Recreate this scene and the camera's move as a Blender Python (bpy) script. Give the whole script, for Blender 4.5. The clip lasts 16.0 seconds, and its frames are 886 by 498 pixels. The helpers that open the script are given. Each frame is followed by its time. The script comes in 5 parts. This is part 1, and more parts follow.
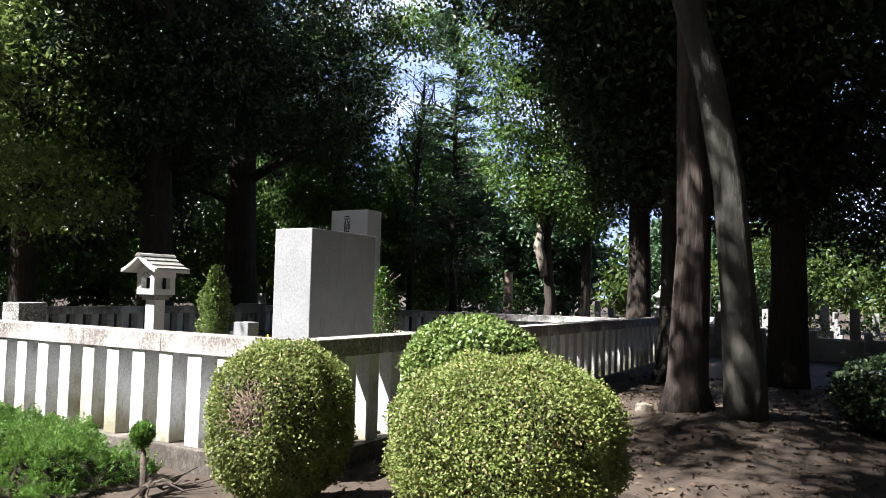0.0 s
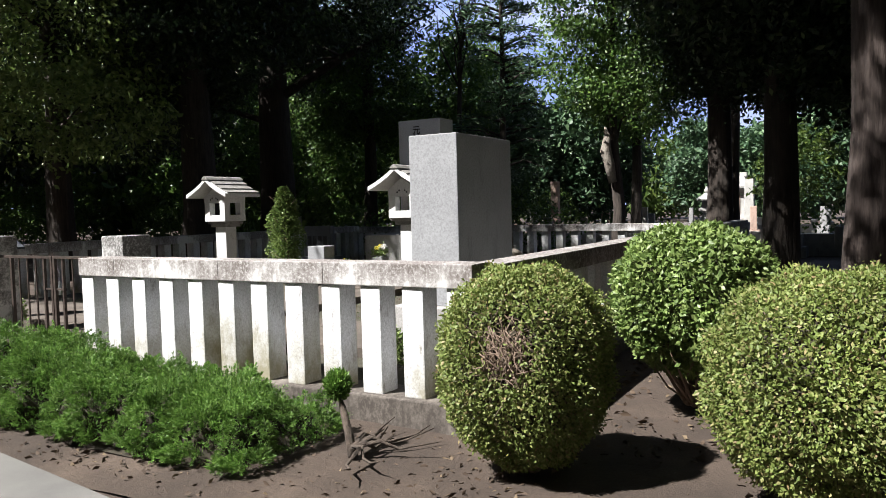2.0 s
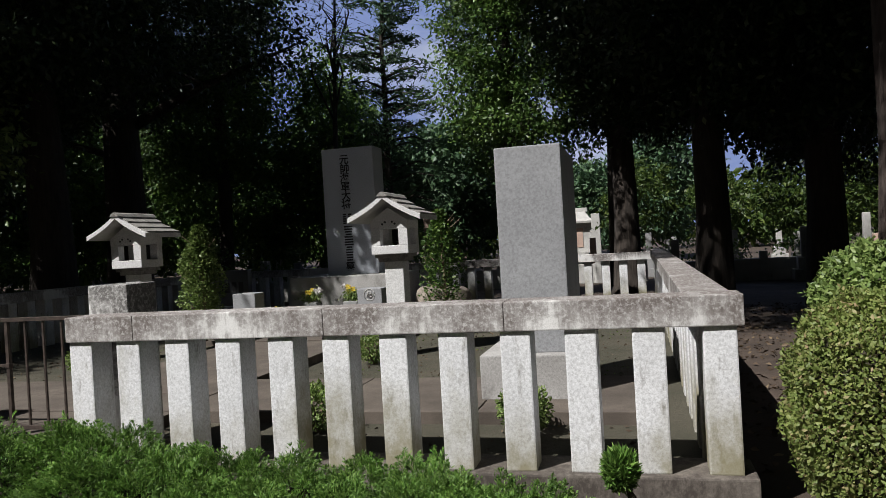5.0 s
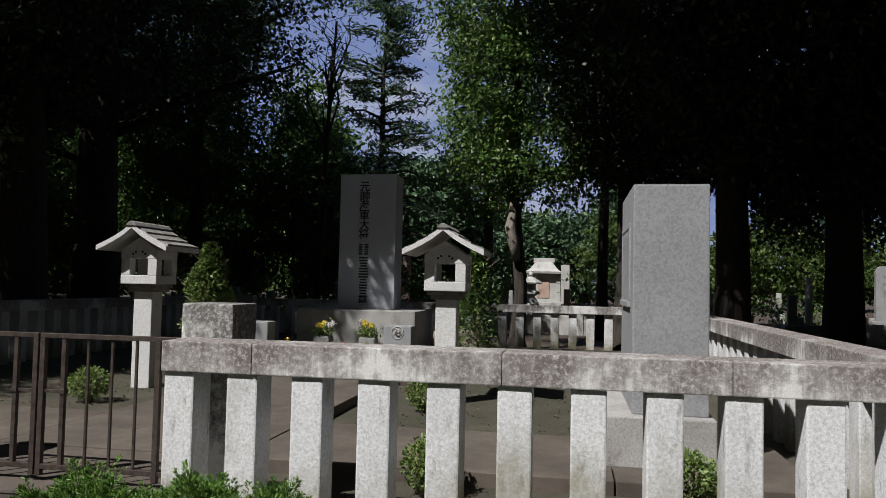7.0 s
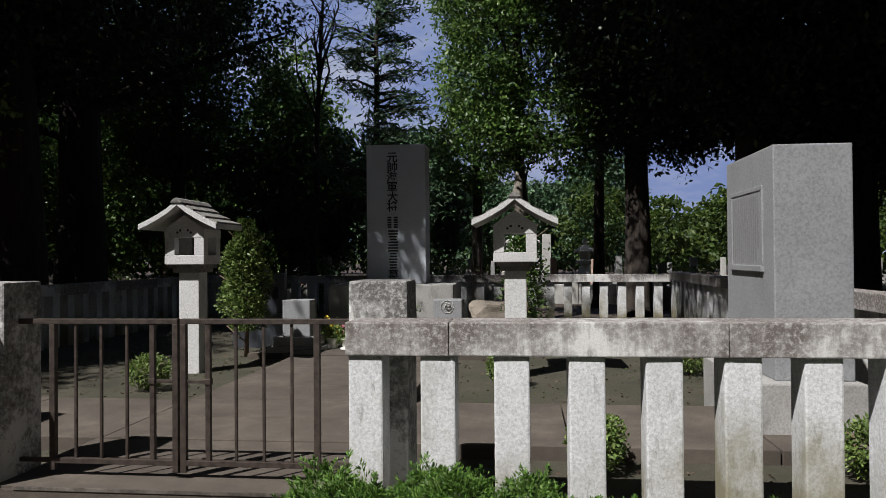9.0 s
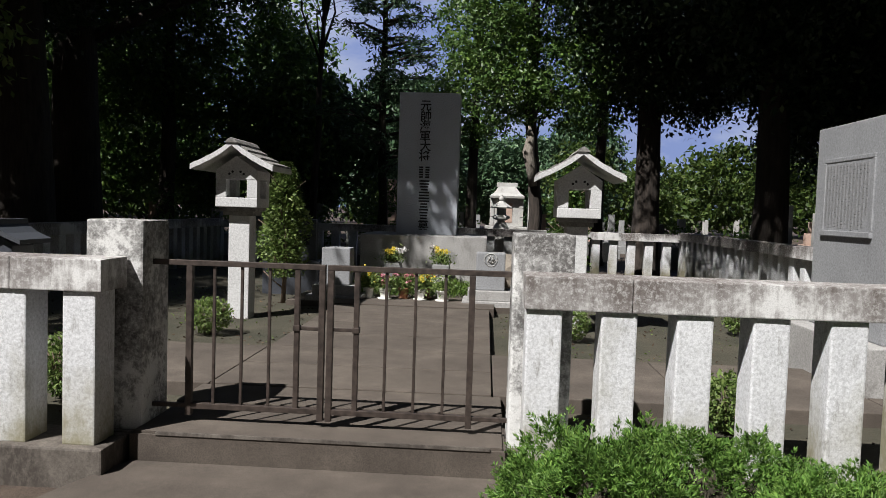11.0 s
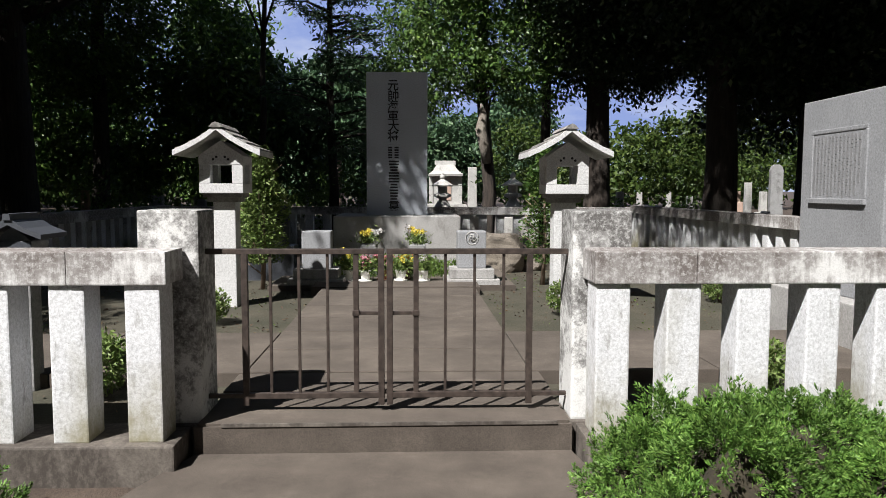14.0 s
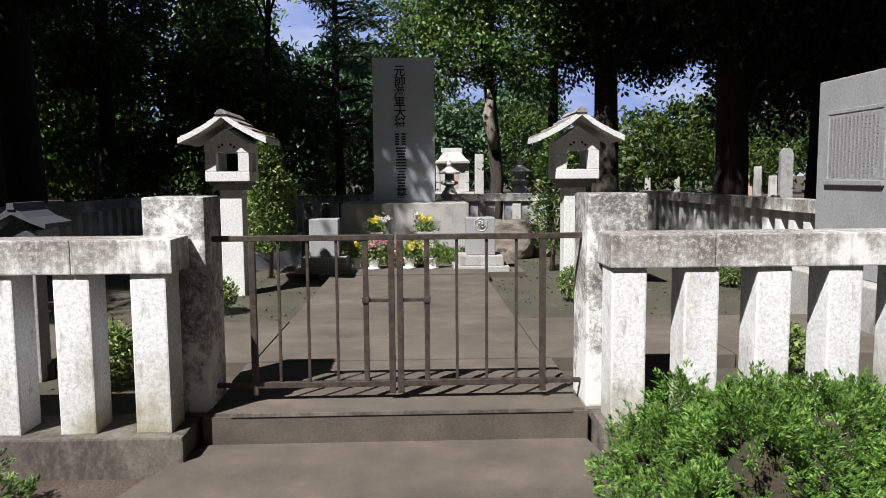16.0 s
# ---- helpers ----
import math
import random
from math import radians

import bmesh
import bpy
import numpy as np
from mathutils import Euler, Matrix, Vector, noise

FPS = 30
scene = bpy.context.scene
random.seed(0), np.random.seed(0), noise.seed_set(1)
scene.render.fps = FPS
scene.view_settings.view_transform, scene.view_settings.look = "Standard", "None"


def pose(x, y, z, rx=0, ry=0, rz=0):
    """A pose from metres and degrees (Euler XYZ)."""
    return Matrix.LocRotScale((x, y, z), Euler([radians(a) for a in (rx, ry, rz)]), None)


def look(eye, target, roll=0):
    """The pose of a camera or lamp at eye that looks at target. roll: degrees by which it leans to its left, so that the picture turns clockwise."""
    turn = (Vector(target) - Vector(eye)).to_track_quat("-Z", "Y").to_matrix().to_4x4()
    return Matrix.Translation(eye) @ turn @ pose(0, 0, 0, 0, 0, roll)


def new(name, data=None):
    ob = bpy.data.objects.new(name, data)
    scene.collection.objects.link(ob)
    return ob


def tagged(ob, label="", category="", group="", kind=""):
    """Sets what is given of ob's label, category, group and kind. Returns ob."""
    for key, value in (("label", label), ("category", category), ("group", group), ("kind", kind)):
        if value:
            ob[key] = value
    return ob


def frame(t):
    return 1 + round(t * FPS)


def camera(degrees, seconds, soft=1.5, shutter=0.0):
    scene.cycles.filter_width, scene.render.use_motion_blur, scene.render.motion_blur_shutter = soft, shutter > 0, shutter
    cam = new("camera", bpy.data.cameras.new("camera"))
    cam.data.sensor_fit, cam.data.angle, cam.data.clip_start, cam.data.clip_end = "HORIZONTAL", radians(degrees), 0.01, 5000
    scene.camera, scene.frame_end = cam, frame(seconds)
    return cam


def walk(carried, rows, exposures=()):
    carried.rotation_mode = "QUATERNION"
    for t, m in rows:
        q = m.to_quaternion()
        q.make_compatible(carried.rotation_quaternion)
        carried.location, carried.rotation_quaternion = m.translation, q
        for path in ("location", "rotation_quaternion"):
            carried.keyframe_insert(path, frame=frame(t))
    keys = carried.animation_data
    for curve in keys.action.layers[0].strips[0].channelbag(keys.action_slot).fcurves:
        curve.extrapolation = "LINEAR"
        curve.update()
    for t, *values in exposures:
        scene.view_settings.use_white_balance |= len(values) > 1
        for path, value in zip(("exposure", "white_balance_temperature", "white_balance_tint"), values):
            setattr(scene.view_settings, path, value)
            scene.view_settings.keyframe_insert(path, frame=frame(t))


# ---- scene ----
cam = camera(61.5, 16.0, soft=0.85)
METRES, EYE, TILT, LEAN, TURN = 9.6, 1.54, 0.0, 0.0, 30.0
ROWS = [
    (0.0, 0.0, 0.0, 0.0, -0.08, 3.4, -1.36),
    (0.5, -0.0437, 0.0259, -0.0002, -2.43, 3.03, 0.57),
    (1.0, -0.083, 0.0588, 0.0009, -0.96, 4.19, -0.48),
    (1.5, -0.1261, 0.0838, -0.0018, -1.96, 1.01, 0.37),
    (2.0, -0.1642, 0.1136, -0.0034, -0.03, -3.1, 1.5),
    (2.5, -0.2044, 0.1433, -0.0055, -3.28, -1.51, 0.55),
    (3.0, -0.2486, 0.1711, -0.0046, -5.94, -1.77, 1.35),
    (3.5, -0.2897, 0.2037, -0.0053, -6.03, 0.08, 0.49),
    (4.0, -0.3302, 0.2294, -0.0049, -8.91, -0.29, 2.04),
    (6.5, -0.4976, 0.3694, -0.0088, -20.18, 0.29, 0.52),
    (7.0, -0.5228, 0.3961, -0.0075, -20.15, 2.7, -1.25),
    (7.5, -0.5529, 0.4169, -0.008, -23.64, 1.39, 0.18),
    (8.0, -0.5747, 0.4396, -0.0085, -22.56, 1.01, 0.19),
    (10.5, -0.7163, 0.5193, -0.0104, -27.03, -1.35, -0.2),
    (11.0, -0.7324, 0.5317, -0.0107, -26.66, -3.04, -1.86),
    (11.5, -0.7557, 0.5377, -0.0103, -30.08, -5.65, 0.55),
    (12.0, -0.773, 0.5491, -0.0113, -31.19, -5.83, -2.27),
    (12.5, -0.7805, 0.5594, -0.0115, -31.83, -5.05, -2.41),
    (13.0, -0.7909, 0.5636, -0.0113, -32.22, -6.1, -0.59),
    (13.5, -0.7973, 0.5643, -0.0107, -32.42, -5.09, 0.19),
    (14.0, -0.8001, 0.5646, -0.0107, -32.45, -4.57, -0.16),
    (14.5, -0.8009, 0.5642, -0.0106, -32.05, -4.71, 0.26),
    (15.0, -0.8018, 0.5645, -0.0108, -32.1, -4.56, 0.54),
    (15.5, -0.8015, 0.566, -0.0111, -31.51, -4.79, 0.71),
    (16.0, -0.7972, 0.5733, -0.013, -31.96, -5.49, 0.44),
]
walk(cam, [(t, pose(0, 0, EYE, TILT, LEAN, TURN) @ pose(METRES * x, METRES * y, METRES * z, 90 + pitch, roll, yaw)) for t, x, y, z, yaw, pitch, roll in ROWS],
     [(0, 2.17), (1.5, 1.87), (2.5, 1.3), (4, 0.76), (6.5, 0.36), (8.2, 0.34), (11, 0.68), (16, 1.06)])

# ---- world, sun, exposure ----
SUN_AZ, SUN_EL = math.atan2(-0.60, -0.50), radians(52)
world = bpy.data.worlds.new("world")
scene.world = world
world.use_nodes = True
wn = world.node_tree.nodes
sky = wn.new("ShaderNodeTexSky")
sky.sky_type, sky.sun_disc = "NISHITA", False
sky.sun_elevation, sky.sun_rotation = SUN_EL, math.pi / 2 - SUN_AZ
world.node_tree.links.new(sky.outputs[0], wn["Background"].inputs[0])
wn["Background"].inputs[1].default_value = 0.021
sun = new("sun", bpy.data.lights.new("sun", "SUN"))
sun.data.energy, sun.data.angle, sun.data.color = 5.0, radians(0.6), (1.0, 0.975, 0.945)
to_sun = Vector((math.cos(SUN_AZ) * math.cos(SUN_EL), math.sin(SUN_AZ) * math.cos(SUN_EL), math.sin(SUN_EL)))
sun.matrix_world = look(to_sun * 60, (0, 0, 0))


# ---- materials ----
def material(name):
    m = bpy.data.materials.new(name)
    m.use_nodes = True
    t = m.node_tree
    return m, t, t.nodes["Principled BSDF"], t.nodes["Material Output"]


def node(t, kind, **inputs):
    n = t.nodes.new(kind)
    for k, v in inputs.items():
        k = k.replace("_", " ")
        if hasattr(v, "is_output"):
            t.links.new(v, n.inputs[k])
        else:
            n.inputs[k].default_value = v
    return n


def position(t, scale=(1, 1, 1)):
    g = t.nodes.new("ShaderNodeNewGeometry")
    mp = t.nodes.new("ShaderNodeMapping")
    mp.inputs["Scale"].default_value = scale
    t.links.new(g.outputs["Position"], mp.inputs["Vector"])
    return mp.outputs[0]


def ramp(t, fac, stops):
    r = t.nodes.new("ShaderNodeValToRGB")
    while len(r.color_ramp.elements) < len(stops):
        r.color_ramp.elements.new(0.5)
    for e, (p, c) in zip(r.color_ramp.elements, stops):
        e.position, e.color = p, (*c, 1) if len(c) == 3 else c
    t.links.new(fac, r.inputs[0])
    return r.outputs[0]


def mix(t, fac, a, b, mode="MIX"):
    n = t.nodes.new("ShaderNodeMix")
    n.data_type, n.blend_type = "RGBA", mode
    for sock, v in ((n.inputs[0], fac), (n.inputs[6], a), (n.inputs[7], b)):
        if hasattr(v, "is_output"):
            t.links.new(v, sock)
        elif sock == n.inputs[0]:
            sock.default_value = v
        else:
            sock.default_value = (*v, 1)
    return n.outputs[2]


def grey(v):
    return (v, v, v)


def noise_out(t, vec, scale, detail=4, rough=0.6):
    return node(t, "ShaderNodeTexNoise", Vector=vec, Scale=scale, Detail=detail, Roughness=rough).outputs[0]


def stone(name, light, dark, lichen=(0.06, 0.05, 0.045), amount=0.5, streak=(1, 1, 1), patch=7.0, rough=0.8, moss=None):
    """Granite: slow tone changes, fine speckle, and lichen patches that start at the noise level 1 - amount."""
    m, t, b, _ = material(name)
    p, ps = position(t), position(t, streak)
    col = ramp(t, noise_out(t, p, 2.3, 5), [(0.3, dark), (0.7, light)])
    speck = ramp(t, noise_out(t, p, 170, 2), [(0.3, grey(0.72)), (0.5, grey(0.95)), (0.7, grey(1.08))])
    col = mix(t, 0.7, col, speck, "MULTIPLY")
    coarse = ramp(t, noise_out(t, p, 55, 3, 0.75), [(0.36, grey(0.74)), (0.5, grey(1.0)), (0.64, grey(1.18))])
    col = mix(t, 0.85, col, coarse, "MULTIPLY")
    stain = ramp(t, noise_out(t, ps, patch, 7, 0.68), [(0.95 - amount, grey(0)), (1.11 - amount, grey(0.88))])
    fine = ramp(t, noise_out(t, ps, 24, 5, 0.75), [(0.36, grey(0.3)), (0.56, grey(1))])
    stain = mix(t, 1.0, stain, fine, "MULTIPLY")
    col = mix(t, stain, col, lichen)
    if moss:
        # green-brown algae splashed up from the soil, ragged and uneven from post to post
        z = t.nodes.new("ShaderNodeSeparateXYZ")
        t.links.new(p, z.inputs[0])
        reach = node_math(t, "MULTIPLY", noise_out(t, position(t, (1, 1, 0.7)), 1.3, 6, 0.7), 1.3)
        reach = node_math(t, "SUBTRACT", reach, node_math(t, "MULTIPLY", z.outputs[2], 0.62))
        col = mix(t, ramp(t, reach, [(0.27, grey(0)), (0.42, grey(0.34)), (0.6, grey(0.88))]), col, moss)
    t.links.new(col, b.inputs["Base Color"])
    b.inputs["Roughness"].default_value = rough
    bump = node(t, "ShaderNodeBump", Height=noise_out(t, p, 45, 6, 0.7), Strength=0.25, Distance=0.005)
    t.links.new(bump.outputs[0], b.inputs["Normal"])
    return m


def weathered(name, light, dark, lichen, level, top=0.0, mid=1.05, big=1.5, fine=9.0, drip=0.2):
    """White granite under drifting lichen: broad patches, a finer crust and runs down the face; top makes it gather at the upper edge."""
    m, t, b, _ = material(name)
    p = position(t)
    col = ramp(t, noise_out(t, p, 3.0, 5), [(0.3, dark), (0.7, light)])
    speck = ramp(t, noise_out(t, p, 150, 2), [(0.3, grey(0.7)), (0.5, grey(0.97)), (0.7, grey(1.08))])
    col = mix(t, 0.7, col, speck, "MULTIPLY")
    calc = lambda op, a, c: node_math(t, op, a, c)
    f = calc("MULTIPLY", noise_out(t, p, big, 3, 0.5), 0.5)
    f = calc("ADD", f, calc("MULTIPLY", noise_out(t, p, fine, 7, 0.72), 0.5 - drip))
    f = calc("ADD", f, calc("MULTIPLY", noise_out(t, position(t, (11, 11, 0.9)), 1.6, 5, 0.65), drip))
    if top:
        z = t.nodes.new("ShaderNodeSeparateXYZ")
        t.links.new(p, z.inputs[0])
        f = calc("ADD", f, calc("MULTIPLY", calc("SUBTRACT", z.outputs[2], mid), top))
    crust = ramp(t, f, [(level, grey(0)), (level + 0.05, grey(0.62)), (level + 0.13, grey(0.92))])
    crumb = ramp(t, noise_out(t, p, 38, 5, 0.75), [(0.34, grey(0.35)), (0.52, grey(1))])
    col = mix(t, mix(t, 1.0, crust, crumb, "MULTIPLY"), col, lichen)
    t.links.new(col, b.inputs["Base Color"])
    b.inputs["Roughness"].default_value = 0.85
    bump = node(t, "ShaderNodeBump", Height=noise_out(t, p, 50, 6, 0.7), Strength=0.3, Distance=0.005)
    t.links.new(bump.outputs[0], b.inputs["Normal"])
    return m


def node_math(t, op, a, c):
    n = t.nodes.new("ShaderNodeMath")
    n.operation = op
    for sock, v in zip(n.inputs, (a, c)):
        if hasattr(v, "is_output"):
            t.links.new(v, sock)
        else:
            sock.default_value = v
    return n.outputs[0]


def ground_mat(name, a, b_, c, scale=1.5, bump=0.5, fine=28.0):
    m, t, b, _ = material(name)
    p = position(t)
    col = ramp(t, noise_out(t, p, scale, 6, 0.65), [(0.3, a), (0.55, b_), (0.75, c)])
    grit = ramp(t, noise_out(t, p, fine * 4, 3), [(0.3, grey(0.55)), (0.7, grey(1.2))])
    col = mix(t, 0.8, col, grit, "MULTIPLY")
    t.links.new(col, b.inputs["Base Color"])
    b.inputs["Roughness"].default_value = 0.95
    bp = node(t, "ShaderNodeBump", Height=noise_out(t, p, fine, 6, 0.7), Strength=bump, Distance=0.03)
    t.links.new(bp.outputs[0], b.inputs["Normal"])
    return m


def leaf_mat(name, stops, trans=0.25, rough=0.5, drift=0.9, lo=0.7, hi=1.25):
    """Leaves: each leaf takes its own tone from the stops."""
    m, t, b, out = material(name)
    g = t.nodes.new("ShaderNodeNewGeometry")
    col = ramp(t, g.outputs["Random Per Island"], stops)
    big = ramp(t, noise_out(t, g.outputs["Position"], drift, 3), [(0.3, grey(lo)), (0.7, grey(hi))])
    col = mix(t, 1.0, col, big, "MULTIPLY")
    t.links.new(col, b.inputs["Base Color"])
    b.inputs["Roughness"].default_value = rough
    b.inputs["Specular IOR Level"].default_value = 0.35
    tr = t.nodes.new("ShaderNodeBsdfTranslucent")
    t.links.new(col, tr.inputs[0])
    ms = t.nodes.new("ShaderNodeMixShader")
    ms.inputs[0].default_value = trans
    t.links.new(b.outputs[0], ms.inputs[1])
    t.links.new(tr.outputs[0], ms.inputs[2])
    t.links.new(ms.outputs[0], out.inputs[0])
    return m


def bark_mat(name, a, b_, stretch=(9, 9, 1.2), scale=2.2):
    m, t, b, _ = material(name)
    p = position(t, stretch)
    n = noise_out(t, p, scale, 8, 0.7)
    col = ramp(t, n, [(0.35, a), (0.65, b_)])
    patchy = ramp(t, noise_out(t, position(t), 1.7, 4), [(0.3, grey(0.65)), (0.7, grey(1.15))])
    col = mix(t, 1.0, col, patchy, "MULTIPLY")
    t.links.new(col, b.inputs["Base Color"])
    b.inputs["Roughness"].default_value = 0.95
    bp = node(t, "ShaderNodeBump", Height=n, Strength=0.9, Distance=0.04)
    t.links.new(bp.outputs[0], b.inputs["Normal"])
    return m


def plain_mat(name, col, rough=0.6, metal=0.0, var=0.15, scale=40):
    m, t, b, _ = material(name)
    c = ramp(t, noise_out(t, position(t), scale, 4), [(0.3, tuple(v * (1 - var) for v in col)), (0.7, tuple(min(1, v * (1 + var)) for v in col))])
    t.links.new(c, b.inputs["Base Color"])
    b.inputs["Roughness"].default_value, b.inputs["Metallic"].default_value = rough, metal
    return m


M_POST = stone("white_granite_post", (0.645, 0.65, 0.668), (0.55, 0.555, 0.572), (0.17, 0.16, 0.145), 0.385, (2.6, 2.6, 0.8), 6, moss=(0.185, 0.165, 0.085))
M_RAIL = weathered("lichened_rail", (0.66, 0.655, 0.65), (0.52, 0.51, 0.50), (0.092, 0.072, 0.064), 0.393, 0.42, 1.05, 1.3, 8.0, 0.22)
M_PILLAR = weathered("lichened_pillar", (0.66, 0.66, 0.65), (0.53, 0.525, 0.515), (0.055, 0.05, 0.047), 0.442, 0.14, 0.85, 2.6, 20.0, 0.08)
M_PLINTH = stone("plinth_concrete", (0.18, 0.158, 0.137), (0.10, 0.086, 0.073), (0.038, 0.03, 0.025), 0.57, (1.2, 1.2, 0.7), 4)
M_GREY = stone("grey_granite", (0.262, 0.268, 0.279), (0.22, 0.224, 0.235), (0.14, 0.14, 0.145), 0.38, (2.5, 2.5, 0.5), 3)
M_STELE = stone("dark_grey_granite", (0.51, 0.54, 0.60), (0.455, 0.48, 0.535), (0.27, 0.27, 0.29), 0.3, (1, 1, 0.5), 3)
# tablet and card box body: the shade they stand in is coloured in
M_SHADESTONE = stone("shade_darkened_granite", (0.075, 0.08, 0.095), (0.05, 0.055, 0.065), (0.03, 0.03, 0.035), 0.3, (1, 1, 0.5), 3, 0.35)
M_PED = stone("pedestal_granite", (0.352, 0.344, 0.336), (0.256, 0.248, 0.24), (0.112, 0.104, 0.096), 0.4, (1, 1, 0.5), 3)
M_LANTERN = stone("lantern_granite", (0.585, 0.585, 0.585), (0.49, 0.49, 0.49), (0.172, 0.163, 0.146), 0.34, (1, 1, 1), 6)
M_ROOF = stone("lantern_roof_stone", (0.30, 0.29, 0.275), (0.19, 0.183, 0.172), (0.07, 0.064, 0.056), 0.48, (1, 1, 1), 7)
M_FAR = stone("pale_far_granite", (0.462, 0.455, 0.434), (0.336, 0.329, 0.315), (0.14, 0.133, 0.119), 0.4, (1, 1, 0.6), 3)
M_FARGREY = stone("grey_far_granite", (0.288, 0.288, 0.288), (0.2, 0.2, 0.2), (0.08, 0.08, 0.072), 0.42, (1, 1, 0.6), 3)
M_FARRED = stone("reddish_granite", (0.46, 0.33, 0.27), (0.35, 0.25, 0.2), (0.15, 0.1, 0.09), 0.4, (1, 1, 0.6), 3)
M_ROCK = stone("natural_rock", (0.252, 0.217, 0.175), (0.14, 0.119, 0.098), (0.049, 0.042, 0.035), 0.45, (1, 1, 2), 5)
M_CARVE = plain_mat("carved_black", (0.02, 0.02, 0.023), 0.8)
M_ETCH = plain_mat("etched_grey", (0.2, 0.2, 0.205), 0.8)
M_DARKSLATE = plain_mat("dark_slate_roof", (0.045, 0.05, 0.06), 0.6)
M_SOIL = ground_mat("soil", (0.031, 0.0212, 0.0152), (0.058, 0.0405, 0.0295), (0.099, 0.072, 0.0535), 1.4, 0.7, 24)
M_GARDEN = ground_mat("garden_soil", (0.0331, 0.0331, 0.0193), (0.0553, 0.0497, 0.0331), (0.0829, 0.0718, 0.0497), 1.8, 0.6, 24)
M_PAVE = ground_mat("concrete_paving", (0.056, 0.0445, 0.0360), (0.090, 0.0735, 0.0600), (0.134, 0.110, 0.090), 2.4, 0.16, 45)
M_ROAD = ground_mat("asphalt_road", (0.0975, 0.09375, 0.09), (0.1275, 0.1237, 0.1162), (0.1575, 0.15, 0.1425), 1.6, 0.2, 90)
M_IRON = plain_mat("brown_painted_iron", (0.052, 0.039, 0.033), 0.55, 0.3, 0.5, 25)
M_BARK = bark_mat("cedar_bark", (0.03, 0.0205, 0.017), (0.105, 0.08, 0.07))
M_BARKD = bark_mat("dark_bark", (0.018, 0.014, 0.011), (0.055, 0.042, 0.034))
M_BARKL = bark_mat("pale_bark", (0.13, 0.11, 0.09), (0.3, 0.27, 0.23), (3, 3, 1.5))
M_ROOT = bark_mat("brown_root_bark", (0.045, 0.033, 0.025), (0.12, 0.092, 0.072), (3, 3, 3), 6.0)
M_BARKG = bark_mat("smooth_grey_bark", (0.042, 0.039, 0.033), (0.075, 0.07, 0.06), (3, 3, 1.0), 3.0)
M_TWIG = plain_mat("dry_twig", (0.16, 0.115, 0.085), 0.9)
M_BUSH = leaf_mat("clipped_azalea_leaves", [(0, (0.095, 0.135, 0.03)), (0.45, (0.145, 0.19, 0.048)), (0.85, (0.20, 0.225, 0.07)), (0.95, (0.25, 0.225, 0.10)), (1, (0.23, 0.155, 0.085))], 0.3, 0.55, 2.6, 0.78, 1.25)
M_BUSHG = leaf_mat("fresh_shrub_leaves", [(0, (0.085, 0.138, 0.036)), (0.5, (0.145, 0.212, 0.058)), (1, (0.225, 0.29, 0.095))], 0.3, 0.45, 3.0, 0.75, 1.2)
# core of bushes and junipers: shade between leaves is put into this colour
M_CORE = plain_mat("bush_core_shade", (0.026, 0.021, 0.012), 0.95, 0.0, 0.5, 60)
M_JUNIPER = leaf_mat("juniper_needles", [(0, (0.064, 0.145, 0.027)), (0.5, (0.122, 0.238, 0.046)), (1, (0.205, 0.33, 0.074))], 0.28, 0.5, 7.0, 0.5, 1.3)
# grove shade is put into this leaf colour; the palest leaves imitate glints
M_LEAFSHADE = leaf_mat("shade_dark_leaves", [(0, (0.010, 0.022, 0.010)), (0.7, (0.024, 0.046, 0.017)), (0.9, (0.05, 0.08, 0.03)), (1, (0.10, 0.13, 0.06))], 0.12, 0.45)
M_LEAFM = leaf_mat("broadleaf_leaves", [(0, (0.036, 0.078, 0.018)), (0.6, (0.068, 0.13, 0.028)), (1, (0.13, 0.205, 0.042))], 0.3, 0.42)
M_LEAFB = leaf_mat("light_maple_leaves", [(0, (0.028, 0.054, 0.010)), (0.6, (0.05, 0.087, 0.016)), (1, (0.095, 0.13, 0.026))], 0.35, 0.5)
M_PINE = leaf_mat("pine_needles", [(0, (0.028, 0.063, 0.031)), (0.6, (0.053, 0.104, 0.05)), (1, (0.098, 0.165, 0.076))], 0.15, 0.5)
M_GRASS = leaf_mat("weed_leaves", [(0, (0.05, 0.10, 0.02)), (1, (0.14, 0.22, 0.04))], 0.3)
M_YELLOW = leaf_mat("yellow_petals", [(0, (0.8, 0.6, 0.05)), (1, (0.88, 0.8, 0.2))], 0.3)
M_WHITE = leaf_mat("white_petals", [(0, (0.7, 0.68, 0.66)), (1, (0.82, 0.78, 0.8))], 0.3)
M_PINK = leaf_mat("pink_petals", [(0, (0.55, 0.12, 0.2)), (1, (0.75, 0.4, 0.45))], 0.3)
M_RED = leaf_mat("red_petals", [(0, (0.35, 0.05, 0.03)), (1, (0.5, 0.12, 0.06))], 0.3)
M_POT = plain_mat("white_pot", (0.78, 0.77, 0.74), 0.4)
M_TERRA = plain_mat("brown_pot", (0.28, 0.14, 0.08), 0.6)
M_LITTER = leaf_mat("fallen_leaves", [(0, (0.042, 0.028, 0.0189)), (0.7, (0.077, 0.0525, 0.035)), (1, (0.168, 0.126, 0.077))], 0.1, 0.8)

# far sky with thin cloud behind the trees
M_SKY, sky_t, sky_b, sky_out = material("sky_backdrop")
sky_c = ramp(sky_t, noise_out(sky_t, position(sky_t, (1, 1, 2.5)), 0.004, 6, 0.6), [(0.48, (0.25, 0.33, 0.62)), (0.72, (0.55, 0.60, 0.74))])
